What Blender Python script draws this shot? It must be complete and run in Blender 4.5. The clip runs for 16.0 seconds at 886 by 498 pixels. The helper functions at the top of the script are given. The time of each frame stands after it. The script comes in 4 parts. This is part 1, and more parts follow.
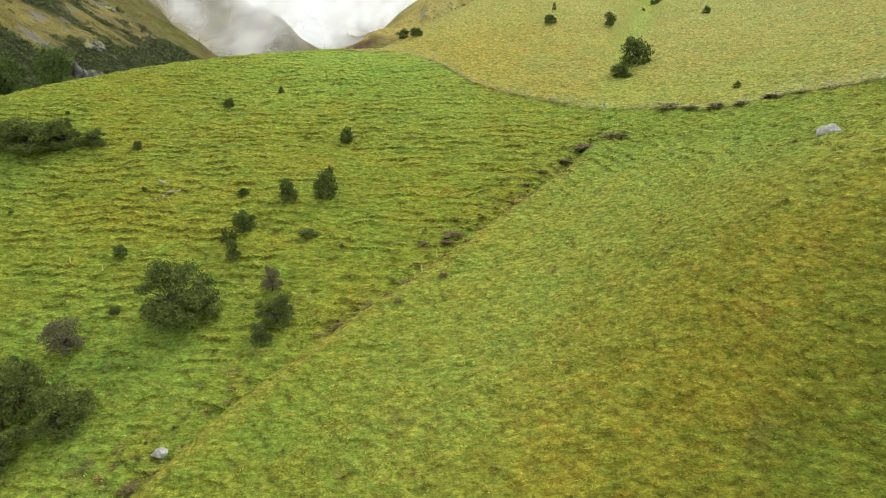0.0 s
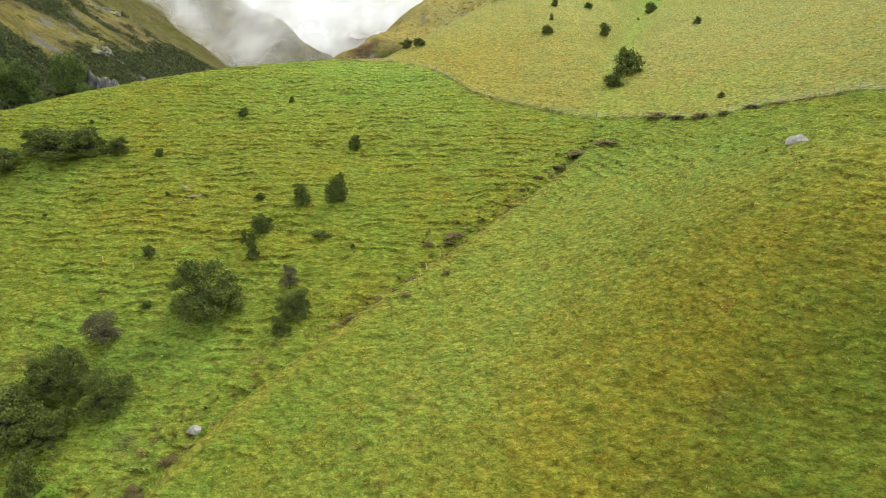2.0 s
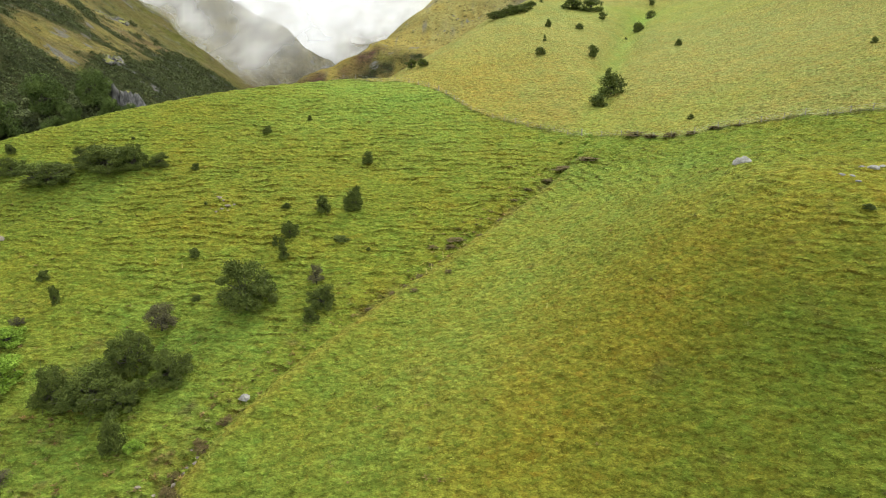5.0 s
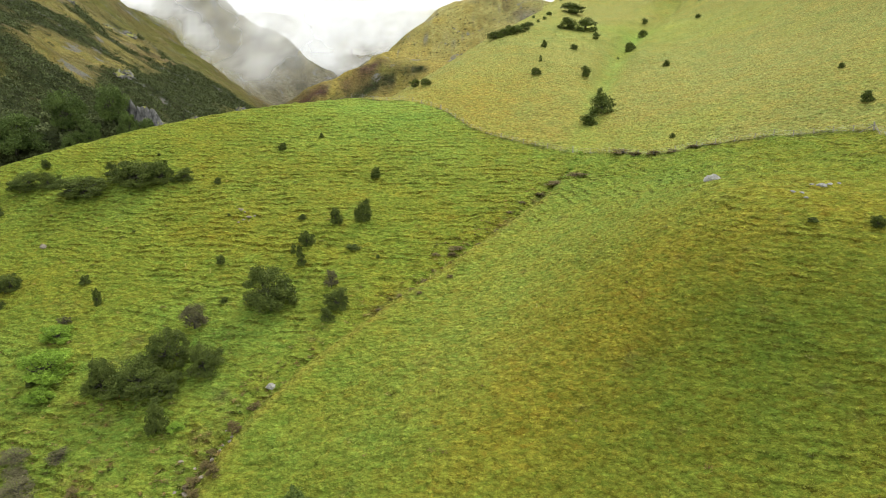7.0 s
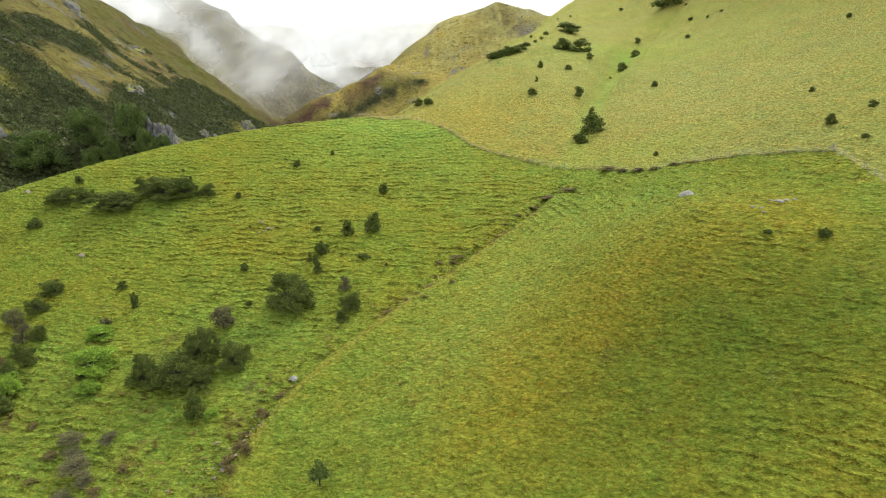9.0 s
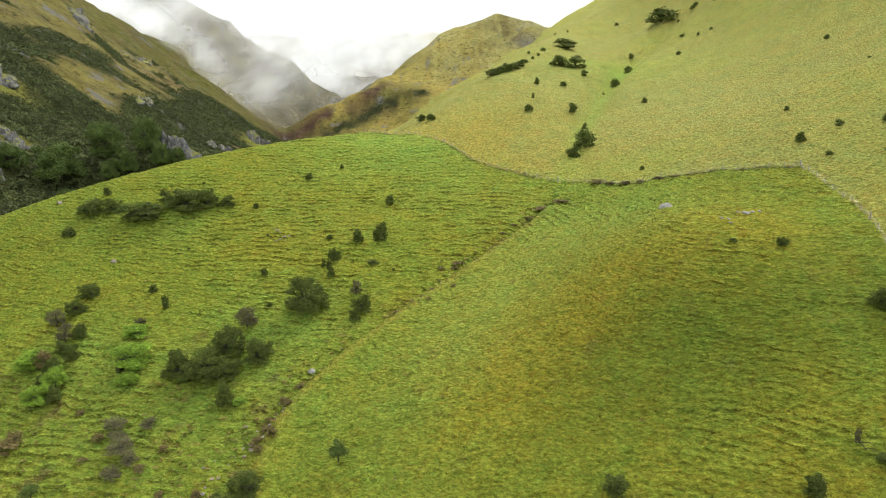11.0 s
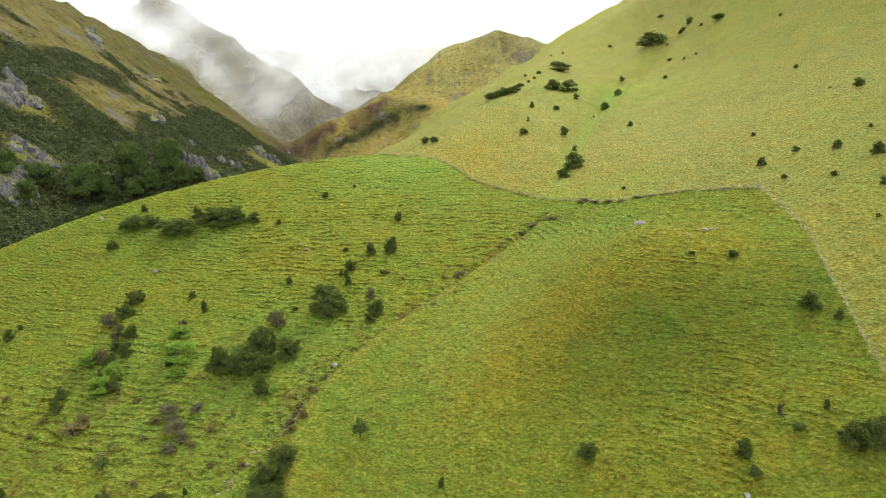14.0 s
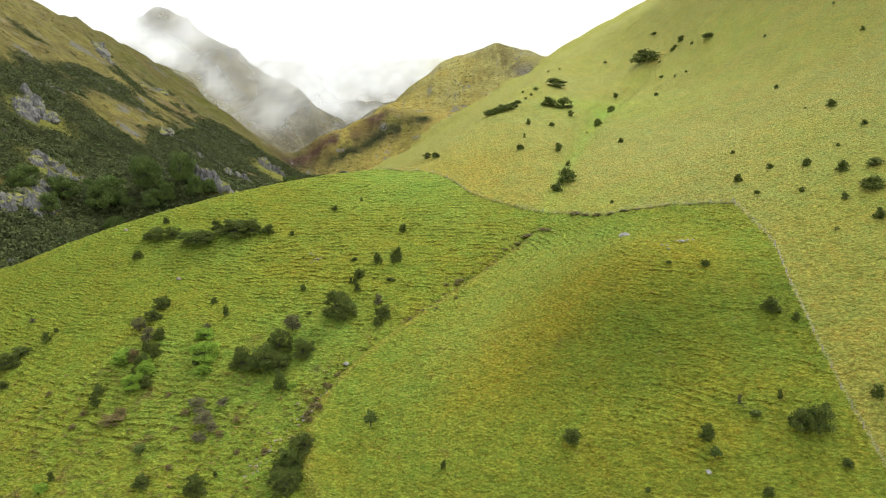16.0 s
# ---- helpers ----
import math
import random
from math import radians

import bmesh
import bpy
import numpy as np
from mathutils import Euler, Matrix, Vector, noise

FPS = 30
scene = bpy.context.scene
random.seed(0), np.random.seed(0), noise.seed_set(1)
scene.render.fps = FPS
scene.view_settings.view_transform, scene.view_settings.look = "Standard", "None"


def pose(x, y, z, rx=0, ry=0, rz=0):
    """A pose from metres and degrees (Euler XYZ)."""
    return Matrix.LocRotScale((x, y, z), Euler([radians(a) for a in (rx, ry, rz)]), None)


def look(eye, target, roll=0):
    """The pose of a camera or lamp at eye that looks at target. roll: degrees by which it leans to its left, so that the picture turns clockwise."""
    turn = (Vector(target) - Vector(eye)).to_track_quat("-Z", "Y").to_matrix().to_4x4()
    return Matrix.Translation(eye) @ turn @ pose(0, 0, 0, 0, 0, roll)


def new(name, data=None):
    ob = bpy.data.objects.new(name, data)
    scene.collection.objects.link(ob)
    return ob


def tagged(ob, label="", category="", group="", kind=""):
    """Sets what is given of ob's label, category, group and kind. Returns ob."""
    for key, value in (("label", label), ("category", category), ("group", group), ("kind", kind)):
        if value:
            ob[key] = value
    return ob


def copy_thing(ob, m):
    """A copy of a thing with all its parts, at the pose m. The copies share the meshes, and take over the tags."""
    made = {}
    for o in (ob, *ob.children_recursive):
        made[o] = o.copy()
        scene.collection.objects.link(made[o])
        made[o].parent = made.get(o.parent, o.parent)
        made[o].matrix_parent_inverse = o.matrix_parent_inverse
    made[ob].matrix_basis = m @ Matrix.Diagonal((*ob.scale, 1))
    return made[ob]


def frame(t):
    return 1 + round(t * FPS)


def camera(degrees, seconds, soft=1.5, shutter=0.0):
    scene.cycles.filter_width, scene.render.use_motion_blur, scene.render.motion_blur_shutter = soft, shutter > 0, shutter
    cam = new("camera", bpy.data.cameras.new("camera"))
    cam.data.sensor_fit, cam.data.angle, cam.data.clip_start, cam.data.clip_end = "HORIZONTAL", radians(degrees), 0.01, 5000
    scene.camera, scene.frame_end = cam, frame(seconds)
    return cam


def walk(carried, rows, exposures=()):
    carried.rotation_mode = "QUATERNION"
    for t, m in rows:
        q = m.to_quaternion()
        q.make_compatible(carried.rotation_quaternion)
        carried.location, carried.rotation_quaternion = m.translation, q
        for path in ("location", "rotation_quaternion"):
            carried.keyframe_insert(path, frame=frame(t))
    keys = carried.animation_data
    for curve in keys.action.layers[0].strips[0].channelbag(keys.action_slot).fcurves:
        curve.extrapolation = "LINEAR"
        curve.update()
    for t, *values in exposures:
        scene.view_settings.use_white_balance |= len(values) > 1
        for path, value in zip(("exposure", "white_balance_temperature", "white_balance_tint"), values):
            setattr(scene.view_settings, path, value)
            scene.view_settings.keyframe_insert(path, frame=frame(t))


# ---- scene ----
# ---- camera ----
cam = camera(70.0, 16.0, soft=1.1)
walk(cam, [
    (0.0, pose(-0.00, -0.00, 60.00, 74.00, 0.01, 0.00)),
    (0.5, pose(-0.05, -1.54, 60.35, 74.06, 0.03, 0.02)),
    (1.0, pose(-0.11, -3.13, 60.73, 74.11, 0.04, 0.04)),
    (1.5, pose(-0.16, -4.85, 61.15, 74.15, 0.06, 0.05)),
    (2.0, pose(-0.23, -6.75, 61.65, 74.18, 0.06, 0.07)),
    (2.5, pose(-0.29, -8.88, 62.22, 74.20, 0.07, 0.07)),
    (3.0, pose(-0.36, -11.19, 62.87, 74.21, 0.06, 0.07)),
    (3.5, pose(-0.43, -13.63, 63.54, 74.24, 0.05, 0.08)),
    (4.0, pose(-0.50, -16.13, 64.23, 74.29, 0.03, 0.08)),
    (4.5, pose(-0.56, -18.64, 64.89, 74.39, 0.00, 0.08)),
    (5.0, pose(-0.62, -21.16, 65.53, 74.53, -0.03, 0.09)),
    (5.5, pose(-0.68, -23.72, 66.16, 74.71, -0.06, 0.11)),
    (6.0, pose(-0.74, -26.34, 66.80, 74.91, -0.08, 0.12)),
    (6.5, pose(-0.81, -29.06, 67.45, 75.14, -0.10, 0.13)),
    (7.0, pose(-0.89, -31.88, 68.12, 75.39, -0.11, 0.15)),
    (7.5, pose(-0.98, -34.77, 68.80, 75.64, -0.11, 0.16)),
    (8.0, pose(-1.07, -37.69, 69.47, 75.89, -0.10, 0.17)),
    (8.5, pose(-1.16, -40.61, 70.11, 76.12, -0.11, 0.18)),
    (9.0, pose(-1.25, -43.51, 70.74, 76.34, -0.12, 0.20)),
    (9.5, pose(-1.34, -46.42, 71.35, 76.54, -0.13, 0.21)),
    (10.0, pose(-1.43, -49.35, 71.98, 76.73, -0.14, 0.22)),
    (10.5, pose(-1.52, -52.33, 72.63, 76.90, -0.15, 0.23)),
    (11.0, pose(-1.62, -55.35, 73.31, 77.07, -0.15, 0.24)),
    (11.5, pose(-1.72, -58.41, 74.01, 77.23, -0.15, 0.25)),
    (12.0, pose(-1.83, -61.49, 74.72, 77.39, -0.15, 0.26)),
    (12.5, pose(-1.95, -64.58, 75.42, 77.55, -0.15, 0.26)),
    (13.0, pose(-2.08, -67.68, 76.12, 77.73, -0.15, 0.26)),
    (13.5, pose(-2.21, -70.82, 76.82, 77.92, -0.16, 0.25)),
    (14.0, pose(-2.33, -74.03, 77.52, 78.12, -0.16, 0.25)),
    (14.5, pose(-2.43, -77.33, 78.23, 78.32, -0.17, 0.25)),
    (15.0, pose(-2.51, -80.71, 78.95, 78.54, -0.17, 0.26)),
    (15.5, pose(-2.57, -84.14, 79.67, 78.75, -0.18, 0.27)),
    (16.0, pose(-2.62, -87.60, 80.39, 78.97, -0.19, 0.27)),
], exposures=[(0.0, 0.52), (7.0, 0.47), (16.0, 0.46)])

# ---- sky, sun, exposure ----
SUN_ELEVATION, SUN_AZIMUTH = radians(44), radians(32)

world = bpy.data.worlds.new("overcast_sky")
scene.world = world
world.use_nodes = True
wn = world.node_tree.nodes
wl = world.node_tree.links
wn.clear()
sky = wn.new("ShaderNodeTexSky")
sky.sky_type, sky.sun_disc = "NISHITA", False
sky.sun_elevation, sky.sun_rotation = SUN_ELEVATION, SUN_AZIMUTH
sky_gain = wn.new("ShaderNodeVectorMath")
sky_gain.operation = "SCALE"
sky_gain.inputs["Scale"].default_value = 0.10
wl.new(sky.outputs[0], sky_gain.inputs[0])
cloud_noise = wn.new("ShaderNodeTexNoise")
cloud_noise.inputs["Scale"].default_value = 2.2
cloud_noise.inputs["Detail"].default_value = 5
cloud_tint = wn.new("ShaderNodeValToRGB")
cloud_tint.color_ramp.elements[0].position, cloud_tint.color_ramp.elements[0].color = 0.3, (1.75, 1.85, 1.95, 1)
cloud_tint.color_ramp.elements[1].position, cloud_tint.color_ramp.elements[1].color = 0.7, (2.3, 2.34, 2.36, 1)
wl.new(cloud_noise.outputs["Fac"], cloud_tint.inputs["Fac"])
deck = wn.new("ShaderNodeMix")
deck.data_type = "RGBA"
deck.inputs[0].default_value = 0.9
wl.new(sky_gain.outputs[0], deck.inputs[6])
wl.new(cloud_tint.outputs[0], deck.inputs[7])
backgr = wn.new("ShaderNodeBackground")
backgr.inputs["Strength"].default_value = 0.80
wl.new(deck.outputs[2], backgr.inputs["Color"])
wout = wn.new("ShaderNodeOutputWorld")
wl.new(backgr.outputs[0], wout.inputs[0])

sun = new("sun", bpy.data.lights.new("sun", "SUN"))
sun.data.energy, sun.data.angle, sun.data.color = 2.4, radians(24), (1.0, 0.96, 0.88)
sun.matrix_world = look((60 * math.sin(SUN_AZIMUTH), 60 * math.cos(SUN_AZIMUTH), 60 * math.tan(SUN_ELEVATION)), (0, 0, 0))


# ---- the lie of the land ----
def smooth_max(a, b, k):
    return k * np.logaddexp(a / k, b / k)


def smooth_min(a, b, k):
    return -smooth_max(-a, -b, k)


def knoll(h, cx, cy, s, x, y):
    return h * np.exp(-((x - cx) ** 2 + (y - cy) ** 2) / (2 * s * s))


def value_noise(x, y, seed=0):
    """Smooth noise from -1 to 1 on a lattice of one metre."""
    xi, yi = np.floor(x).astype(np.int64), np.floor(y).astype(np.int64)
    fx, fy = x - xi, y - yi
    fx, fy = fx * fx * (3 - 2 * fx), fy * fy * (3 - 2 * fy)

    def lattice(i, j):
        h = (i * 374761393 + j * 668265263 + seed * 974634541) & 0x7FFFFFFF
        h = ((h ^ (h >> 13)) * 1274126177) & 0x7FFFFFFF
        return ((h ^ (h >> 16)) & 0xFFFF) / 32767.5 - 1

    a, b = lattice(xi, yi), lattice(xi + 1, yi)
    c, d = lattice(xi, yi + 1), lattice(xi + 1, yi + 1)
    return (a * (1 - fx) + b * fx) * (1 - fy) + (c * (1 - fx) + d * fx) * fy


def fractal(x, y, size, octaves, seed=0):
    total, gain = 0, 1.0
    for k in range(octaves):
        total = total + gain * value_noise(x / size + 17.3 * k, y / size - 9.1 * k, seed + k)
        size, gain = size / 2.03, gain * 0.5
    return total


LEFT_FACE = (9.735, 9.373, 38.994, 10.156, 6.275, 1.067, 8.189, -6.060, -14.620, -3.378)
RIGHT_SPUR = (13.387, 30.576, 56.320, 2.382, -10.263, -41.350, -4.481, 10.254, 2.170, 12.986)
FAR_HILL = (-5.844, 81.974, 47.705, -27.536, -47.280, -4.297, -0.123, 32.575, -6.448, 1.710)


def slope(c, x, y, box, fall):
    """A cubic hillside inside a box of the plan; beyond it the ground falls away evenly."""
    xc, yc = np.clip(x, box[0], box[1]), np.clip(y, box[2], box[3])
    u, v = xc / 100, yc / 100
    z = c[0] + c[1] * u + c[2] * v + c[3] * u * u + c[4] * u * v + c[5] * v * v
    z = z + c[6] * u ** 3 + c[7] * u * u * v + c[8] * u * v * v + c[9] * v ** 3
    return z - fall[0] * np.maximum(xc - x, 0) - fall[1] * np.maximum(x - xc, 0) - fall[2] * np.maximum(yc - y, 0) - fall[3] * np.maximum(y - yc, 0)


def left_hill(x, y):
    hill = slope(LEFT_FACE, x, y, (-160, 60, -20, 190), (0.35, 0.3, 0.35, 0.3)) + knoll(2.59, -8.65, 142.67, 10.47, x, y)
    return smooth_min(hill, 192.66 + 0.5190 * x - 0.7091 * y, 3.0)


def right_spur(x, y):
    return slope(RIGHT_SPUR, x, y, (-60, 125, -20, 130), (0.4, 0.35, 0.3, 0.4)) + knoll(8.17, 39.25, 54.27, 13.95, x, y)


def far_hill(x, y):
    hill = slope(FAR_HILL, x, y, (-40, 260, 40, 560), (0.3, -0.25, 0.35, 0.05))
    return smooth_min(hill, 73.6 + 0.606 * x + 0.0088 * y, 6.0)


def bush_mountain(x, y):
    u, v = x / 100, y / 100
    face = -44.2 - 47.5 * u - 0.3 * v + 3.5 * np.minimum(u, 0) ** 2 - 0.8 * v * v
    face = face + 38 * np.exp(-((x + 118) / 40) ** 2) / (1 + np.exp(-(y - 205) / 6)) / (1 + np.exp((y - 400) / 60))
    return smooth_min(face, 294 + 11.6 * u - 4.0 * v, 6.0)


def distant(x, y):
    # the pointed hill at the valley's head
    s, w = -0.64 * (x - 105) - 0.77 * (y - 1295), 0.77 * (x - 105) - 0.64 * (y - 1295)
    peak = 252 - 0.43 * np.sqrt(s * s + 16 ** 2) - 0.42 * (np.sqrt(w * w + 30 ** 2) - 30)
    # the misty mountain on the valley's far side
    crest = np.where(x > -780, 398 - 0.60 * (x + 780), 398 + 0.2 * (x + 780)) + 14 * value_noise(x / 60, 0 * y + 3, 5) + 8 * value_noise(x / 23, 0 * y + 9, 6)
    misty = crest - 0.55 * np.abs(y - 1740) - 0.00012 * (y - 1740) ** 2
    # the ridge that closes the valley
    head = 395 + 22 * value_noise(x / 260, 0 * y + 1, 8) - 0.4 * np.abs(y - 2950)
    floor = -12 + 0.03 * y
    return smooth_max(smooth_max(smooth_max(peak, misty, 8.0), head, 8.0), floor, 8.0)


def form(x, y):
    """The ground's height without its small relief."""
    near = smooth_max(smooth_max(left_hill(x, y), right_spur(x, y), 0.5), far_hill(x, y), 0.6)
    return smooth_max(smooth_max(near, bush_mountain(x, y), 2.0), np.where(y > 250, distant(x, y), -60.0), 4.0)


def gully_side(x, y):
    """Metres from the gully's bed, positive on the left face."""
    e = 0.5
    split = left_hill(x, y) - right_spur(x, y)
    gx = (left_hill(x + e, y) - right_spur(x + e, y) - split) / e
    gy = (left_hill(x, y + e) - right_spur(x, y + e) - split) / e
    return split / np.maximum(np.hypot(gx, gy), 0.05)


DRAIN_LINE = [(30, 117), (34.5, 128), (40, 144.7), (46, 163), (54.7, 187), (72.7, 235), (98.5, 292), (135, 349), (156, 372), (190, 420)]


def line_distance(line, x, y):
    """Metres from a broken line, and the side: positive to the left of its way."""
    best, side = np.full(np.shape(x), 1e9), np.ones(np.shape(x))
    for (ax, ay), (bx, by) in zip(line, line[1:]):
        f = np.clip(((x - ax) * (bx - ax) + (y - ay) * (by - ay)) / ((bx - ax) ** 2 + (by - ay) ** 2), 0, 1)
        d = np.hypot(x - ax - f * (bx - ax), y - ay - f * (by - ay))
        side = np.where(d < best, np.sign((bx - ax) * (y - ay) - (by - ay) * (x - ax)), side)
        best = np.minimum(best, d)
    return best, side


BENCH = 0.66


def track_phase(x, y, z):
    """Sheep tracks counted up the hill: the whole part tells the bench, the rest runs tread, riser, lip."""
    wander = 1.3 * value_noise(x / 11, y / 11, 21) + 0.62 * value_noise(x / 3.4, y / 3.4, 22) + 0.26 * value_noise(x / 1.3, y / 1.3, 26)
    return (z + 0.34 * wander) / BENCH


def track_strength(x, y):
    """Where the flock has trodden: most on the left face and the knoll, in broken lengths."""
    here = np.clip(0.55 + 0.6 * np.exp(-((x + 8) ** 2 + (y - 126) ** 2) / 1300) + 0.5 * value_noise(x / 19, y / 19, 23) + 0.45 * value_noise(x / 5.5, y / 3.0, 24), 0, 1)
    # each bench breaks up into lengths of a few metres
    tier = np.floor(track_phase(x, y, form(x, y)))
    broken = np.clip(0.72 + 1.3 * value_noise(x / 2.8 + 3.7 * tier, y / 4.5 + 11.3 * tier, 27), 0, 1)
    left, right = left_hill(x, y), right_spur(x, y)
    side = np.where(left > right, 1.0, 0.30 + 0.35 * np.clip((x - 14) / 22, 0, 1) + 0.4 * np.clip((y - 60) / 30, 0, 1))
    side = np.where(far_hill(x, y) > np.maximum(left, right), 0.35, side)
    return here * broken * side * np.clip((238 - y) / 50, 0, 1)


def bench(phase):
    """How far the stepped ground stands above the even slope, in benches: flat tread, steep riser."""
    f = phase - np.floor(phase)
    u = np.clip((f - 0.58) / 0.34, 0, 1)
    return u * u * (3 - 2 * u) - f + 0.25


def relief(x, y, z):
    """Sheep tracks along the contours, tussocks and hummocks; rougher on the mountains."""
    near = np.clip((460 - y) / 200, 0, 1)
    phase = track_phase(x, y, z)
    strength = track_strength(x, y)
    tracks = 0.75 * BENCH * strength * bench(phase)
    hummocks = 0.12 * fractal(x, y, 2.4, 2, 31) + 0.34 * (0.5 - np.abs(value_noise(x / 1.5, y / 0.95, 33))) + 0.26 * (0.5 - np.abs(value_noise(x / 2.7, y / 1.8, 34)))
    crags = np.clip((y - 170) / 80, 0, 1) * np.clip((-x - 70 + 0.0 * y) / 40, 0, 1)
    gully = gully_side(x, y)
    run = np.clip((108 - y) / 8, 0, 1)
    ditch = -0.9 * run * np.exp(-((gully - 0.6) / 1.1) ** 2) * (0.6 + 0.4 * value_noise(x / 5, y / 5, 35))
    ditch = ditch + 0.9 * run * np.exp(-((gully + 2.6) / 2.2) ** 2)
    rough = crags * 4.5 * fractal(x, y, 38, 5, 41)
    far = np.clip((y - 500) / 300, 0, 1) * (1 - np.clip((x - 20) / 50, 0, 1) * np.clip((1020 - y) / 100, 0, 1))
    swells = 1.1 * fractal(x, y, 42, 3, 37) * np.clip((y - 125) / 50, 0, 1) * np.clip((420 - y) / 160, 0, 1) * np.clip((x + 15) / 30, 0, 1)
    d, hand = line_distance(DRAIN_LINE, x, y)
    deep = np.clip((y - 116) / 60, 0, 1) * np.clip((470 - y) / 100, 0, 1)
    drain = deep * (-2.2 * np.exp(-(d / 4.5) ** 2) + np.where(hand > 0, 3.4, 0.8) * (1 - np.exp(-(d / 9) ** 2)) * np.exp(-(d / 30) ** 2))
    return swells + drain + near * (tracks + hummocks) + ditch + rough + far * 14 * fractal(x, y, 120, 4, 51)


def ground_height(x, y):
    x, y = np.asarray(x, float), np.asarray(y, float)
    z = form(x, y)
    return z + relief(x, y, z)


def on_ground(x, y):
    return Vector((x, y, float(ground_height(x, y))))


# ---- materials ----
def material(name, rough=0.9, gloss=0.15):
    m = bpy.data.materials.new(name)
    m.use_nodes = True
    n, l = m.node_tree.nodes, m.node_tree.links
    p = n["Principled BSDF"]
    p.inputs["Roughness"].default_value = rough
    p.inputs["Specular IOR Level"].default_value = gloss
    return m, n, l, p


def noise_node(n, l, coords, scale, detail=4, rough=0.55):
    t = n.new("ShaderNodeTexNoise")
    t.inputs["Scale"].default_value, t.inputs["Detail"].default_value, t.inputs["Roughness"].default_value = scale, detail, rough
    l.new(coords, t.inputs["Vector"])
    return t.outputs["Fac"]


def ramp(n, l, value, stops):
    r = n.new("ShaderNodeValToRGB")
    e = r.color_ramp.elements
    while len(e) < len(stops):
        e.new(0.5)
    for k, (pos, col) in enumerate(stops):
        e[k].position, e[k].color = pos, (*col, 1)
    l.new(value, r.inputs["Fac"])
    return r.outputs["Color"]


def multiply(n, l, a, b):
    x = n.new("ShaderNodeMix")
    x.data_type, x.blend_type = "RGBA", "MULTIPLY"
    x.inputs[0].default_value = 1
    l.new(a, x.inputs[6])
    l.new(b, x.inputs[7])
    return x.outputs[2]


def bumped(n, l, p, height, strength, distance):
    b = n.new("ShaderNodeBump")
    b.inputs["Strength"].default_value, b.inputs["Distance"].default_value = strength, distance
    l.new(height, b.inputs["Height"])
    l.new(b.outputs[0], p.inputs["Normal"])


def pasture_material():
    m, n, l, p = material("pasture", 0.95, 0.05)
    att = n.new("ShaderNodeAttribute")
    att.attribute_name = "cover"
    tc = n.new("ShaderNodeTexCoord").outputs["Object"]

    def calc(op, a, b, c=None):
        q = n.new("ShaderNodeMath")
        q.operation = op
        for k, v in enumerate((a, b, c)):
            if isinstance(v, (int, float)):
                q.inputs[k].default_value = v
            elif v is not None:
                l.new(v, q.inputs[k])
        return q.outputs[0]

    def between(v, lo, hi):
        q = n.new("ShaderNodeMapRange")
        q.interpolation_type = "SMOOTHSTEP"
        q.inputs["From Min"].default_value, q.inputs["From Max"].default_value = lo, hi
        l.new(v, q.inputs["Value"])
        return q.outputs[0]

    def stretched(scale):
        q = n.new("ShaderNodeMapping")
        q.inputs["Scale"].default_value = scale
        l.new(tc, q.inputs["Vector"])
        return q.outputs[0]

    # grass mats hang along the contours: the pattern is shorter down the slope than across it
    combed = stretched((0.8, 1.2, 2.0))
    clumps = noise_node(n, l, combed, 1.5, 5, 0.62)
    fine = noise_node(n, l, combed, 6.0, 3, 0.7)
    broad = noise_node(n, l, tc, 0.16, 4, 0.6)
    middle = noise_node(n, l, stretched((0.8, 1.0, 1.3)), 0.75, 4, 0.6)
    # separate tussocks: rounded cushions, each with a tone of its own, lit tops and shaded gaps painted in
    warp = n.new("ShaderNodeTexNoise")
    warp.inputs["Scale"].default_value, warp.inputs["Detail"].default_value = 1.6, 3
    l.new(tc, warp.inputs["Vector"])
    bent = n.new("ShaderNodeVectorMath")
    bent.operation = "MULTIPLY_ADD"
    bent.inputs[1].default_value = (0.9, 0.9, 0.5)
    l.new(warp.outputs["Color"], bent.inputs[0])
    l.new(tc, bent.inputs[2])
    lie = n.new("ShaderNodeMapping")
    lie.inputs["Scale"].default_value = (0.65, 1.15, 1.9)
    l.new(bent.outputs[0], lie.inputs["Vector"])
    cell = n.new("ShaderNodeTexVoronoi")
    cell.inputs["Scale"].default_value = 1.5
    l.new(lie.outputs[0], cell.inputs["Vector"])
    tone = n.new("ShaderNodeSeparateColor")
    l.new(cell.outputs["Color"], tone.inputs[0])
    gap_shade = ramp(n, l, cell.outputs["Distance"], [(0.10, (1.09, 1.09, 1.09)), (0.45, (1.02, 1.02, 1.02)), (0.65, (0.92, 0.90, 0.88)), (0.85, (0.80, 0.74, 0.72))])
    shade = ramp(n, l, tone.outputs[0], [(0.0, (0.86, 0.96, 0.95)), (0.5, (1.0, 1.0, 1.0)), (0.84, (1.07, 1.06, 1.08)), (0.93, (1.11, 1.04, 1.04)), (1.0, (1.06, 0.94, 0.95))])
    a = ramp(n, l, clumps, [(0.34, (0.76, 0.79, 0.75)), (0.48, (1.0, 1.0, 1.0)), (0.66, (1.20, 1.18, 1.24))])
    b = ramp(n, l, fine, [(0.3, (0.74, 0.76, 0.74)), (0.7, (1.27, 1.25, 1.25))])
    c = ramp(n, l, broad, [(0.34, (0.92, 1.0, 1.02)), (0.66, (1.08, 1.0, 0.95))])
    d = ramp(n, l, middle, [(0.36, (0.93, 0.98, 0.98)), (0.64, (1.07, 1.02, 1.0))])
    a = multiply(n, l, multiply(n, l, a, gap_shade), shade)
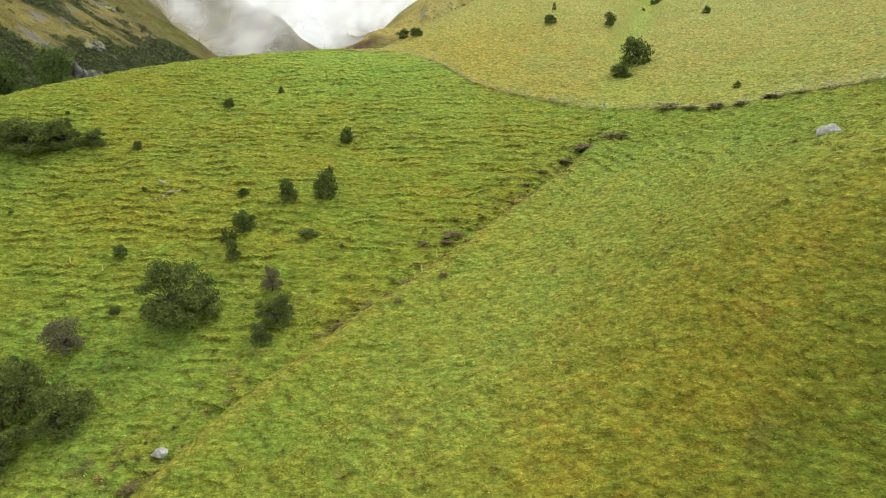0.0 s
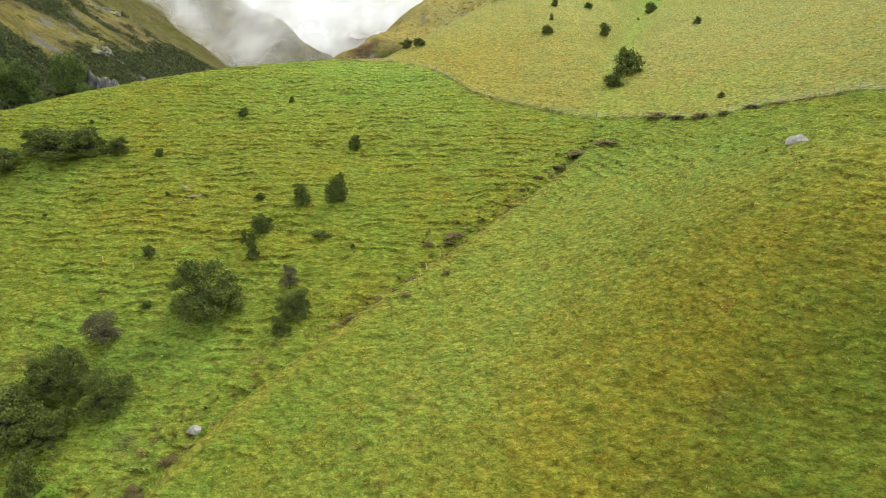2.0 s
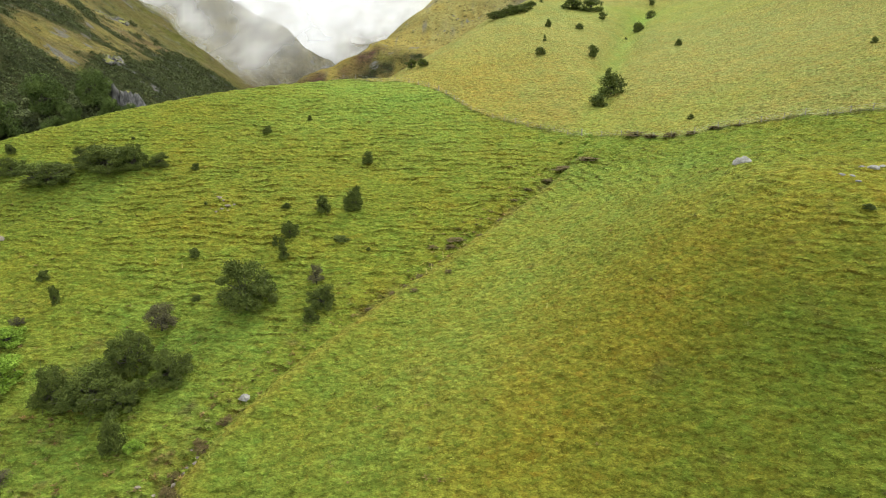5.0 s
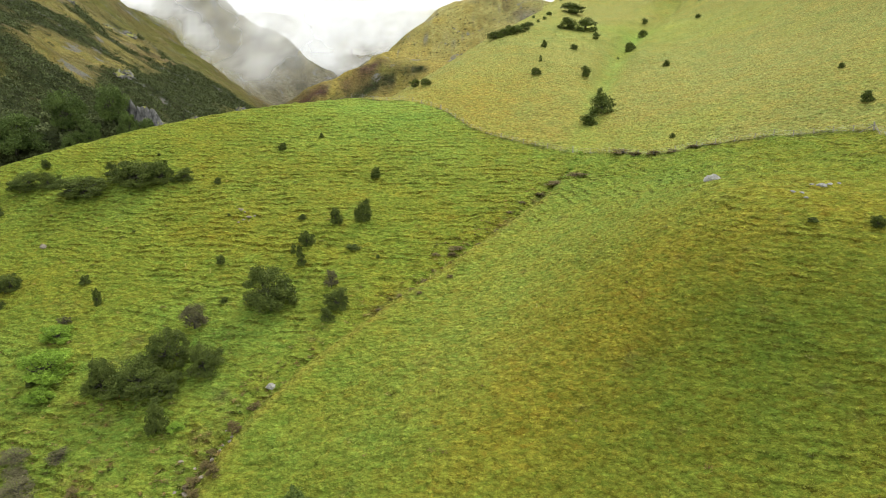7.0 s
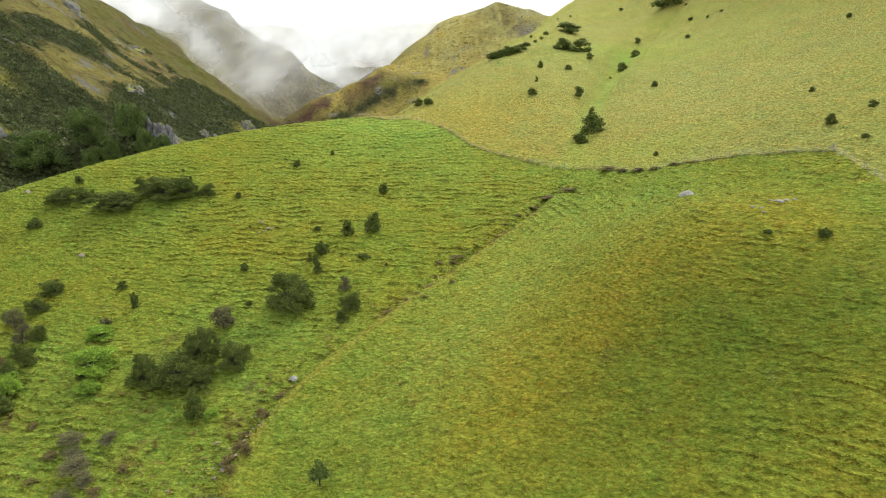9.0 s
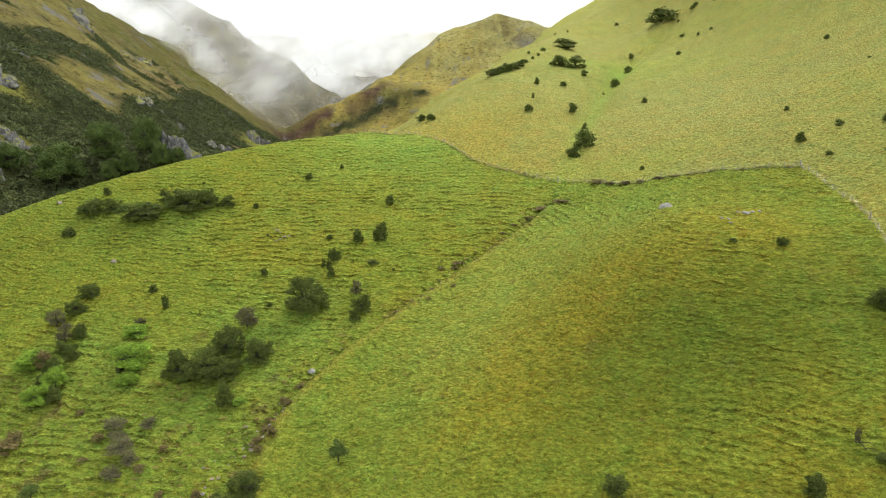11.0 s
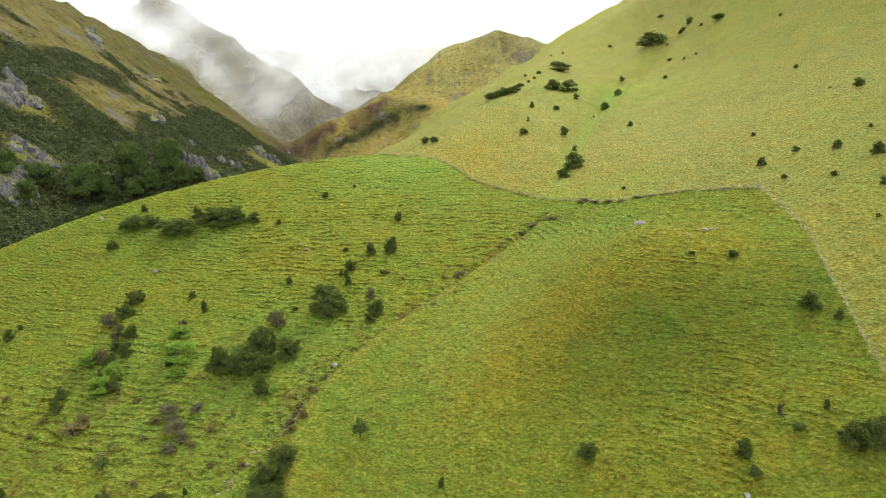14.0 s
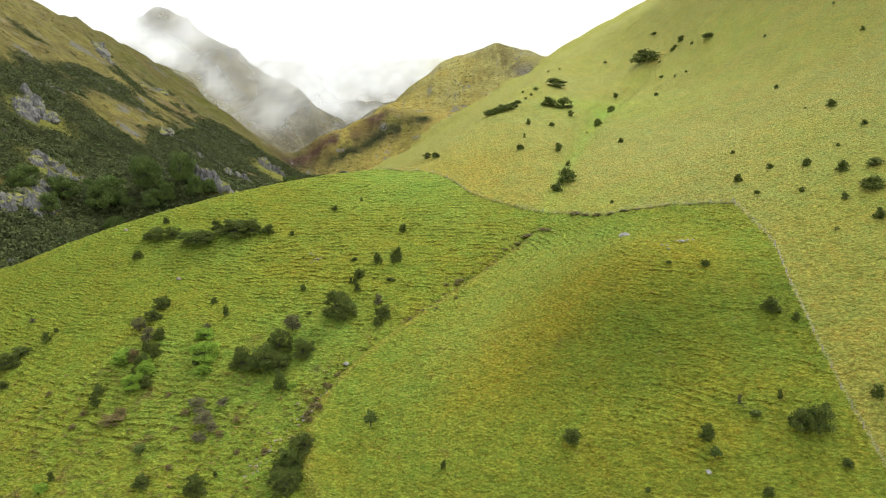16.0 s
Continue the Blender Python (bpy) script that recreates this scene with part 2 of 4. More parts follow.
    # the sheep tracks: shade painted on short brown risers, light on overhanging lips
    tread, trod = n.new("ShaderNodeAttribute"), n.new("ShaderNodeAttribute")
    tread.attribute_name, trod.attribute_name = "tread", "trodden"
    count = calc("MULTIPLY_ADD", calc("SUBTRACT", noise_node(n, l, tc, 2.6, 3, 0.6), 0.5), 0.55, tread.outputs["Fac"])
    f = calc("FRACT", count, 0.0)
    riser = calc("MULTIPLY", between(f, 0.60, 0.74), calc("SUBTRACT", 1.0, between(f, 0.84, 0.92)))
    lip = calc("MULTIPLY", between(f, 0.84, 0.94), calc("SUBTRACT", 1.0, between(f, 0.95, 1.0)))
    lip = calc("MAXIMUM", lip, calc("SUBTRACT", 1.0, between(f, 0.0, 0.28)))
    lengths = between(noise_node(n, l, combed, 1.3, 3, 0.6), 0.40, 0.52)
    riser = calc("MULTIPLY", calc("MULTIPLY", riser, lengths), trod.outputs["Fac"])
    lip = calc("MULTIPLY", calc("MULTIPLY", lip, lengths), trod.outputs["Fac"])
    # light on tussock crests and shade beneath them, painted in by noise
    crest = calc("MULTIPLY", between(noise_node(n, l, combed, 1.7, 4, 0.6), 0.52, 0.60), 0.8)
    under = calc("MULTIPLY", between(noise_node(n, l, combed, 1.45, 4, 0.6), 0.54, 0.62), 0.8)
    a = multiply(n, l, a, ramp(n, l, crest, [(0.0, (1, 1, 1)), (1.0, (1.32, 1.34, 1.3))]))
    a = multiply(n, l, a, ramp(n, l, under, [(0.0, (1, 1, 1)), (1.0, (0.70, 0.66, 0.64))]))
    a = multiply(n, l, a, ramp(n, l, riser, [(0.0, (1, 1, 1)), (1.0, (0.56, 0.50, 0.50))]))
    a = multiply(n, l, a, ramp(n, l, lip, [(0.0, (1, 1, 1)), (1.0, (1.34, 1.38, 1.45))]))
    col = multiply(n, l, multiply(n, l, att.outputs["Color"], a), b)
    # the mountains' plant cover is patchier: bracken, thorn and stones among the tussock
    patchy = ramp(n, l, noise_node(n, l, tc, 0.085, 7, 0.68), [(0.36, (0.42, 0.44, 0.40)), (0.46, (0.86, 0.84, 0.80)), (0.56, (1.06, 1.04, 1.0)), (0.66, (1.45, 1.38, 1.5))])
    wilds = n.new("ShaderNodeMix")
    wilds.data_type = "RGBA"
    wilds.inputs[6].default_value = (1, 1, 1, 1)
    l.new(att.outputs["Alpha"], wilds.inputs[0])
    l.new(patchy, wilds.inputs[7])
    col = multiply(n, l, col, wilds.outputs[2])
    wild = between(att.outputs["Alpha"], 0.3, 0.5)

    def laid(under, colour, mask):
        q = n.new("ShaderNodeMix")
        q.data_type = "RGBA"
        q.inputs[7].default_value = (*colour, 1)
        l.new(mask, q.inputs[0])
        l.new(under, q.inputs[6])
        return q.outputs[2]

    crowns = noise_node(n, l, tc, 0.16, 6, 0.66)
    col = laid(col, (0.034, 0.044, 0.016), calc("MULTIPLY", calc("MULTIPLY", between(crowns, 0.57, 0.62), wild), 0.85))
    scree = noise_node(n, l, stretched((1.0, 1.0, 0.6)), 0.030, 7, 0.68)
    col = laid(col, (0.150, 0.145, 0.138), calc("MULTIPLY", calc("MULTIPLY", between(scree, 0.59, 0.64), wild), 0.8))
    streaks = ramp(n, l, noise_node(n, l, stretched((0.22, 0.22, 2.2)), 0.8, 4, 0.6), [(0.36, (0.94, 0.95, 0.94)), (0.64, (1.06, 1.05, 1.06))])
    col = multiply(n, l, col, streaks)
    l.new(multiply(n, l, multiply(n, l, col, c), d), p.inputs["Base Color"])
    height = calc("MULTIPLY_ADD", fine, 0.22, clumps)
    height = calc("MULTIPLY_ADD", cell.outputs["Distance"], -0.75, height)
    height = calc("MULTIPLY_ADD", lip, 0.30, height)
    height = calc("MULTIPLY_ADD", calc("MULTIPLY", noise_node(n, l, tc, 0.13, 6, 0.62), wild), 6.0, height)
    bumped(n, l, p, height, 1.0, 0.95)
    return m


def leaf_material(name, dark, light, rough=0.7, clump=0.0):
    m, n, l, p = material(name, rough, 0.04)
    geo = n.new("ShaderNodeNewGeometry")
    info = n.new("ShaderNodeObjectInfo")
    mix = n.new("ShaderNodeMath")
    mix.operation = "MULTIPLY_ADD"
    mix.inputs[1].default_value, mix.inputs[2].default_value = 0.7, 0.0
    l.new(geo.outputs["Random Per Island"], mix.inputs[0])
    add = n.new("ShaderNodeMath")
    add.operation = "MULTIPLY_ADD"
    add.inputs[1].default_value = 0.3
    l.new(info.outputs["Random"], add.inputs[0])
    l.new(mix.outputs[0], add.inputs[2])
    if clump:
        tc = n.new("ShaderNodeTexCoord").outputs["Object"]
        patch_tone = n.new("ShaderNodeMapRange")
        patch_tone.inputs["From Min"].default_value, patch_tone.inputs["From Max"].default_value = 0.33, 0.67
        l.new(noise_node(n, l, tc, clump, 5, 0.6), patch_tone.inputs["Value"])
        mix.inputs[1].default_value, add.inputs[1].default_value = 0.35, 0.65
        l.new(patch_tone.outputs[0], add.inputs[0])
    l.new(ramp(n, l, add.outputs[0], [(0.0, dark), (0.75, light), (1.0, tuple(c * 1.25 for c in light))]), p.inputs["Base Color"])
    return m


def plain_material(name, low, high, scale, rough=0.9, bump=0.5, distance=0.05):
    m, n, l, p = material(name, rough)
    tc = n.new("ShaderNodeTexCoord").outputs["Object"]
    f = noise_node(n, l, tc, scale, 7, 0.62)
    c = noise_node(n, l, tc, scale / 7, 3)
    col = multiply(n, l, ramp(n, l, f, [(0.3, low), (0.7, high)]), ramp(n, l, c, [(0.35, (0.72, 0.72, 0.7)), (0.65, (1.2, 1.2, 1.22))]))
    l.new(col, p.inputs["Base Color"])
    bumped(n, l, p, f, bump, distance)
    return m


def rock_material():
    """Split grey rock, with moss and grass where it is flat enough to hold them."""
    m, n, l, p = material("lichened_rock", 0.9)
    tc = n.new("ShaderNodeTexCoord").outputs["Object"]
    upright = n.new("ShaderNodeMapping")
    upright.inputs["Scale"].default_value = (1.0, 1.0, 0.35)
    l.new(tc, upright.inputs["Vector"])
    f = noise_node(n, l, upright.outputs[0], 0.9, 7, 0.66)
    c = noise_node(n, l, tc, 0.16, 4)
    stone = multiply(n, l, ramp(n, l, f, [(0.34, (0.045, 0.044, 0.042)), (0.5, (0.115, 0.112, 0.108)), (0.68, (0.215, 0.208, 0.200))]), ramp(n, l, c, [(0.35, (0.75, 0.75, 0.72)), (0.65, (1.2, 1.2, 1.2))]))
    geo = n.new("ShaderNodeNewGeometry")
    part_z = n.new("ShaderNodeSeparateXYZ")
    l.new(geo.outputs["Normal"], part_z.inputs[0])
    hold = n.new("ShaderNodeMath")
    hold.operation = "MULTIPLY_ADD"
    hold.inputs[1].default_value = 0.9
    l.new(c, hold.inputs[0])
    l.new(part_z.outputs["Z"], hold.inputs[2])
    flat = n.new("ShaderNodeMapRange")
    flat.inputs["From Min"].default_value, flat.inputs["From Max"].default_value = 0.98, 1.18
    l.new(hold.outputs[0], flat.inputs["Value"])
    moss = n.new("ShaderNodeMix")
    moss.data_type = "RGBA"
    l.new(flat.outputs[0], moss.inputs[0])
    l.new(stone, moss.inputs[6])
    l.new(ramp(n, l, f, [(0.3, (0.085, 0.095, 0.022)), (0.7, (0.200, 0.190, 0.048))]), moss.inputs[7])
    l.new(moss.outputs[2], p.inputs["Base Color"])
    bumped(n, l, p, f, 1.0, 0.5)
    return m


def mist_material():
    m = bpy.data.materials.new("mist")
    m.use_nodes = True
    n, l = m.node_tree.nodes, m.node_tree.links
    n.clear()
    out = n.new("ShaderNodeOutputMaterial")
    att = n.new("ShaderNodeAttribute")
    att.attribute_name = "thickness"
    diffuse, through_light = n.new("ShaderNodeBsdfDiffuse"), n.new("ShaderNodeBsdfTranslucent")
    for b in (diffuse, through_light):
        b.inputs["Color"].default_value = (0.97, 0.975, 0.985, 1)
    body = n.new("ShaderNodeMixShader")
    body.inputs[0].default_value = 0.5
    l.new(diffuse.outputs[0], body.inputs[1])
    l.new(through_light.outputs[0], body.inputs[2])
    clear = n.new("ShaderNodeBsdfTransparent")
    mix = n.new("ShaderNodeMixShader")
    l.new(att.outputs["Fac"], mix.inputs[0])
    l.new(clear.outputs[0], mix.inputs[1])
    l.new(body.outputs[0], mix.inputs[2])
    l.new(mix.outputs[0], out.inputs[0])
    return m


PASTURE = pasture_material()
LEAF_DARK = leaf_material("dark_foliage", (0.020, 0.034, 0.009), (0.108, 0.134, 0.029), 0.7, 5.0)
LEAF_GREY = leaf_material("grey_twigs", (0.050, 0.046, 0.024), (0.140, 0.130, 0.062))
LEAF_LIME = leaf_material("bright_foliage", (0.060, 0.110, 0.014), (0.230, 0.350, 0.042), 0.7, 4.0)
LEAF_PALE = leaf_material("thin_foliage", (0.040, 0.060, 0.015), (0.110, 0.150, 0.035))
LEAF_BROWN = leaf_material("dry_bracken", (0.055, 0.044, 0.017), (0.170, 0.132, 0.052))
LEAF_WOOD = leaf_material("valley_foliage", (0.028, 0.048, 0.013), (0.105, 0.145, 0.037), 0.7, 4.5)
LEAF_SCRUB = leaf_material("scrub_foliage", (0.022, 0.031, 0.013), (0.088, 0.104, 0.037), 0.7, 0.17)
BARK = plain_material("bark", (0.030, 0.028, 0.019), (0.085, 0.078, 0.055), 9.0)
DEAD_WOOD = plain_material("weathered_wood", (0.16, 0.145, 0.125), (0.36, 0.33, 0.29), 12.0)
ROCK = rock_material()
PALE_STONE = plain_material("pale_stone", (0.15, 0.145, 0.122), (0.34, 0.33, 0.285), 5.0, 0.85, 0.7, 0.06)
EARTHY_STONE = plain_material("pinkish_stone", (0.14, 0.118, 0.082), (0.31, 0.27, 0.20), 5.0, 0.9, 0.7, 0.06)
WIRE, _, _, wire_p = material("galvanised_wire", 0.45, 0.5)
wire_p.inputs["Base Color"].default_value, wire_p.inputs["Metallic"].default_value = (0.34, 0.34, 0.33, 1), 0.8
MIST = mist_material()


# ---- ground ----
def graded(lo, hi, fine, far_lo, far_hi, grow):
    up, step, v = [], fine, hi
    while v < far_hi:
        up.append(v)
        step *= grow
        v += step
    down, step, v = [], fine, lo
    while v > far_lo:
        step *= grow
        v -= step
        down.append(v)
    return np.array(down[::-1] + list(np.arange(lo, hi, fine)) + up)


FENCE_LINE = [(-80, 186), (-58, 174), (-38, 162), (-21, 152.5), (-10, 154), (-2, 147.5), (6, 136), (16, 128), (29, 116.5), (36, 111), (43.2, 102.4), (51, 99.7),
              (60, 94), (67.5, 87.2), (74.0, 80.3), (71.9, 61.1), (70.6, 51), (66.9, 36.5), (64.5, 23), (62.9, 11), (62.4, 3.8), (61.5, -8), (61, -30)]


def fence_distance(x, y, first, last):
    best = np.full(np.shape(x), 1e9)
    for (ax, ay), (bx, by) in zip(FENCE_LINE[first:last], FENCE_LINE[first + 1:last + 1]):
        t = np.clip(((x - ax) * (bx - ax) + (y - ay) * (by - ay)) / ((bx - ax) ** 2 + (by - ay) ** 2), 0, 1)
        best = np.minimum(best, np.hypot(x - ax - t * (bx - ax), y - ay - t * (by - ay)))
    return best


def in_paddock(x, y):
    """Whether a place lies on the near side of the fence."""
    ring = FENCE_LINE + [(61, -300), (-900, -300), (-900, -20), (-120, 105)]
    inside = np.zeros(np.shape(x), bool)
    for (ax, ay), (bx, by) in zip(ring, ring[1:] + ring[:1]):
        if ay != by:
            inside ^= ((ay > y) != (by > y)) & (x < (bx - ax) * (y - ay) / (by - ay) + ax)
    return inside


def heath_band(x, y):
    """Brown heath along the spur at the valley's head."""
    d = line_distance([(-236, 890), (-175, 948), (-105, 1014)], x, y)[0]
    return np.exp(-(d / 20) ** 2) * np.clip(0.75 + 0.9 * fractal(x, y, 24, 3, 87), 0, 1)


def scrub_band(x, y):
    """Dark scrub down the cleft below the heath."""
    d = line_distance([(-235, 865), (-168, 901), (-138, 937), (-100, 964), (-40, 990)], x, y)[0]
    return np.exp(-(d / 15) ** 2) * np.clip(0.9 + 1.1 * fractal(x, y, 18, 3, 88), 0, 1)


def about_crags(x, y):
    out = np.zeros(np.shape(x))
    for cx, cy, r in ((-249, 303, 19), (-245, 285, 10), (-197, 228, 14), (-184, 196, 10), (-110, 236, 16), (-190, 600, 26)):
        out = np.maximum(out, np.exp(-(((x - cx) ** 2 + (y - cy) ** 2) / (r * r)) ** 2))
    return out


def scrub_cover(x, y, z):
    """How closely dark scrub covers the mountain's flank, 0 to 1."""
    edge = 9 * fractal(x, y, 26, 4, 83) + 9 * fractal(x, y, 80, 2, 85)
    upper = np.clip((134 - z + edge) / 9, 0, 1) * np.clip((z - 97 + edge) / 7, 0, 1) * np.clip((535 - y + 2 * edge) / 30, 0, 1)
    lower = np.clip((np.interp(y, (540, 600, 640, 690, 740), (79, 88, 90, 78, 45)) - z + edge) / 9, 0, 1)
    near = np.clip((134 - z + edge) / 9, 0, 1) * np.clip((395 - y + 2 * edge) / 25, 0, 1)
    specks = np.clip(3.2 * (fractal(x, y, 34, 4, 99) - 0.62), 0, 1) * np.clip((190 - z) / 20, 0, 1)
    bare = np.clip(2.0 * (fractal(x, y, 30, 4, 89) - 0.75), 0, 1)
    cover = np.maximum(np.maximum(np.maximum(upper, lower), near) * (1 - bare), specks)
    return cover * (1 - about_crags(x, y)) * (y < 760) * (x < -60)


def mixed(a, b, f):
    return a + (b - a) * np.clip(f, 0, 1)[:, None]


def cover_colour(x, y, z):
    """Ground colour by place and plant: lush grass, golden seed heads, pale dry grass, tussock, bare earth."""
    left, right, far = left_hill(x, y), right_spur(x, y), far_hill(x, y)
    lush, green = np.array((0.168, 0.244, 0.038)), np.array((0.182, 0.222, 0.027))
    gold, pale = np.array((0.246, 0.212, 0.020)), np.array((0.262, 0.262, 0.068))
    straw, tussock = np.array((0.280, 0.240, 0.044)), np.array((0.142, 0.120, 0.044))
    earth, rank = np.array((0.115, 0.084, 0.038)), np.array((0.050, 0.058, 0.014))
    stony = np.array((0.200, 0.185, 0.090))
    k1, k2 = fractal(x, y, 38, 3, 61), fractal(x, y, 11, 3, 65)
    k3 = fractal(x, y, 3.0, 3, 71)

    def spot(cx, cy, r):
        return np.exp(-((x - cx) ** 2 + (y - cy) ** 2) / (2 * r * r))

    # the left face: green, with dry brows and a bright knoll
    lf = mixed(np.tile(green, (len(x), 1)), gold, 0.13 + 0.22 * k1 + 0.16 * k2 + 0.10 * k3 + 0.3 * spot(-42, 92, 14))
    lf = mixed(lf, lush * 1.2, 0.85 * spot(-16, 140, 16))
    lf = mixed(lf, lush, 0.6 * spot(-66, 99, 7) + 0.5 * spot(-30, 62, 9) + 0.55 * spot(-45, 45, 16) + 0.5 * spot(-88, 101, 6) + 0.5 * spot(-74, 54, 9) + 0.4 * np.clip(k1, 0, 1))
    lf = mixed(lf, earth, 0.75 * np.clip(k3 - 0.55, 0, 1) * np.clip((75 - y) / 40, 0, 1) + 0.5 * np.clip(k3 - 0.85, 0, 1))
    # the right spur: a golden brow above a green flank
    brow = 0.42 * spot(42, 50, 11) + 0.7 * spot(15, 41, 8) + 0.6 * spot(23, 48, 7) + 0.35 * spot(52, 52, 8) + 0.55 * spot(7, 33, 7) + 0.3 * spot(36, 5, 9)
    rf = mixed(np.tile(green, (len(x), 1)), gold, 0.10 + 0.85 * brow + 0.15 * k2 + 0.10 * k3)
    rf = mixed(rf, lush, 0.6 * spot(22, 85, 18) + 0.35 * np.clip(k1 + 0.4 * k2, 0, 1) + 0.35 * spot(-12, 40, 14))
    # a darker green towards the right, strongest for y from 28 to 36
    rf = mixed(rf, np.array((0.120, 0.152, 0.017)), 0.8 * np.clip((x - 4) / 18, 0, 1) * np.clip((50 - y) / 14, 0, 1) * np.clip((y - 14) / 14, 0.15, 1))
    rf = mixed(rf, np.array((0.245, 0.268, 0.044)), 0.5 * spot(10, 62, 14) + 0.4 * spot(20, 80, 12) + 0.35 * spot(2, 48, 9) + 0.3 * spot(34, 62, 10))
    rf = mixed(rf, np.array((0.262, 0.210, 0.020)), 0.2 * spot(15, 41, 7) + 0.2 * spot(23, 49, 6) + 0.2 * spot(7, 33, 6) + 0.12 * spot(50, 48, 7) + 0.08 * spot(38, 49, 8))
    rf = mixed(rf, earth, 0.55 * np.clip(k3 - 0.75, 0, 1))
    # the far hill: pale, golden near the fence, green along its drain
    drain = np.exp(-(line_distance(DRAIN_LINE, x, y)[0] / 4.0) ** 2) * np.clip((330 - y) / 60, 0, 1)
    ff = mixed(np.tile(pale, (len(x), 1)), straw, 0.18 + 0.62 * spot(8, 152, 26) + 0.55 * spot(78, 25, 30) + 0.22 * k1 + 0.08 * k2)
    ff = mixed(ff, lush * 1.3, 0.4 * drain + 0.3 * spot(75, 250, 30) + 0.25 * np.clip(k1, 0, 1))
    ff = mixed(ff, green, 0.4 * spot(105, 65, 28) + 0.25 * spot(80, 10, 30))
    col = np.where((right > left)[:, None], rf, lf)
    col = np.where((far > np.maximum(left, right))[:, None] & ~in_paddock(x, y)[:, None], ff, col)
    col = np.where(~in_paddock(x, y)[:, None] & (x > -30)[:, None], ff, col)
    # the gully's broken banks
    gully = gully_side(x, y)
    bank = np.exp(-((gully - 0.7) / 1.1) ** 2) * (far < np.maximum(left, right)) * np.clip((106 - y) / 8, 0, 1)
    col = mixed(col, earth * 1.15, 0.65 * bank * np.clip(0.05 + 0.9 * k3, 0, 1) * np.clip((y - 58) / 10, 0.25, 1))
    lip = np.exp(-((gully + 1.6) / 1.2) ** 2) * np.clip((100 - y) / 8, 0, 1)
    col = mixed(col, straw, 0.45 * lip)
    # rank growth under the upper fence, a trodden track beside the lower one
    col = mixed(col, rank, 0.8 * np.exp(-(fence_distance(x, y, 0, 14) / 0.8) ** 2) * np.clip(0.8 + k3, 0, 1))
    col = mixed(col, stony, 0.14 * np.exp(-(fence_distance(x - 0.5, y, 14, 22) / 0.26) ** 2))
    # the mountains
    base = np.maximum(np.maximum(left, right), far)
    mount, dist = bush_mountain(x, y), np.where(y > 250, distant(x, y), -60.0)
    w1, w2 = fractal(x, y, 90, 4, 81), fractal(x, y, 16, 4, 83)
    wild = mixed(np.tile(tussock, (len(x), 1)), np.array((0.105, 0.108, 0.024)), 0.45 + 1.1 * w2)
    wild = mixed(wild, np.array((0.105, 0.062, 0.042)), 0.5 * w1 * (y > 500))
    # the valley's head: golden spurs with bands of heath and dark scrub between them
    wild = mixed(wild, np.array((0.300, 0.240, 0.060)), (0.62 + 0.5 * w1) * np.clip((y - 560) / 60, 0, 1) * np.clip((x + 235) / 40, 0, 1))
    wild = mixed(wild, np.array((0.300, 0.272, 0.095)), 0.8 * np.clip((y - 1020) / 60, 0, 1) * np.clip((x + 90) / 60, 0, 1) * np.clip(0.8 + w2, 0, 1))
    wild = mixed(wild, np.array((0.205, 0.170, 0.052)), (0.35 + 0.6 * w2) * (y < 700) * (x < -60))
    wild = mixed(wild, np.array((0.150, 0.142, 0.125)), 1.2 * np.clip(w2 - 0.75, 0, 1))
    wild = mixed(wild, np.array((0.070, 0.036, 0.030)), heath_band(x, y))
    wild = mixed(wild, np.array((0.030, 0.032, 0.020)), scrub_band(x, y))
    wild = mixed(wild, np.array((0.105, 0.095, 0.100)), 0.9 * np.exp(-((x - 148) / 26) ** 2 - ((y - 1160) / 22) ** 2))
    # the bush-covered flank, with yellow-green moss and grass about its crags
    wild = mixed(wild, np.array((0.180, 0.190, 0.040)), 0.85 * about_crags(x, y))
    # ground below the scrub painted dark, as shade in its gaps
    wild = mixed(wild, np.array((0.024, 0.034, 0.013)), 0.92 * scrub_cover(x, y, z))
    remote = np.clip((y - 1150) / 200, 0, 1) * np.clip((-x - 90) / 60, 0, 1)
    wild = mixed(wild, np.array((0.142, 0.128, 0.084)) * (1 + 0.35 * w2[:, None]), remote)
    high = np.maximum(mount, dist) > base
    col = np.where(high[:, None], wild, col)
    return np.column_stack([np.clip(col, 0.004, 0.9), np.where(y > 500, 0.5, 0.85) * high + 0.15 * (~high & (y > 150))])


def mesh_from(name, verts, faces, mat, smooth=True, colours=None):
    """A mesh from arrays: vertices (n, 3) and triangles or quads (m, 3 or 4)."""
    me = bpy.data.meshes.new(name)
    me.vertices.add(len(verts))
    me.vertices.foreach_set("co", np.ascontiguousarray(verts, np.float32).ravel())
    k = faces.shape[1]
    me.loops.add(faces.size)
    me.polygons.add(len(faces))
    me.loops.foreach_set("vertex_index", faces.ravel().astype(np.int32))
    me.polygons.foreach_set("loop_start", np.arange(0, faces.size, k, dtype=np.int32))
    me.update(calc_edges=True)
    me.polygons.foreach_set("use_smooth", np.full(len(faces), smooth))
    if colours is not None:
        layer = me.attributes.new("cover", "FLOAT_COLOR", "POINT")
        rgba = np.zeros((len(verts), 4), np.float32)
        rgba[:, :colours.shape[1]] = colours
        layer.data.foreach_set("color", rgba.ravel())
    me.materials.append(mat)
    return me


def lattice_faces(nx, ny):
    a = (np.arange(ny - 1)[:, None] * nx + np.arange(nx - 1)[None, :]).ravel()
    return np.stack([a, a + 1, a + nx + 1, a + nx], 1)


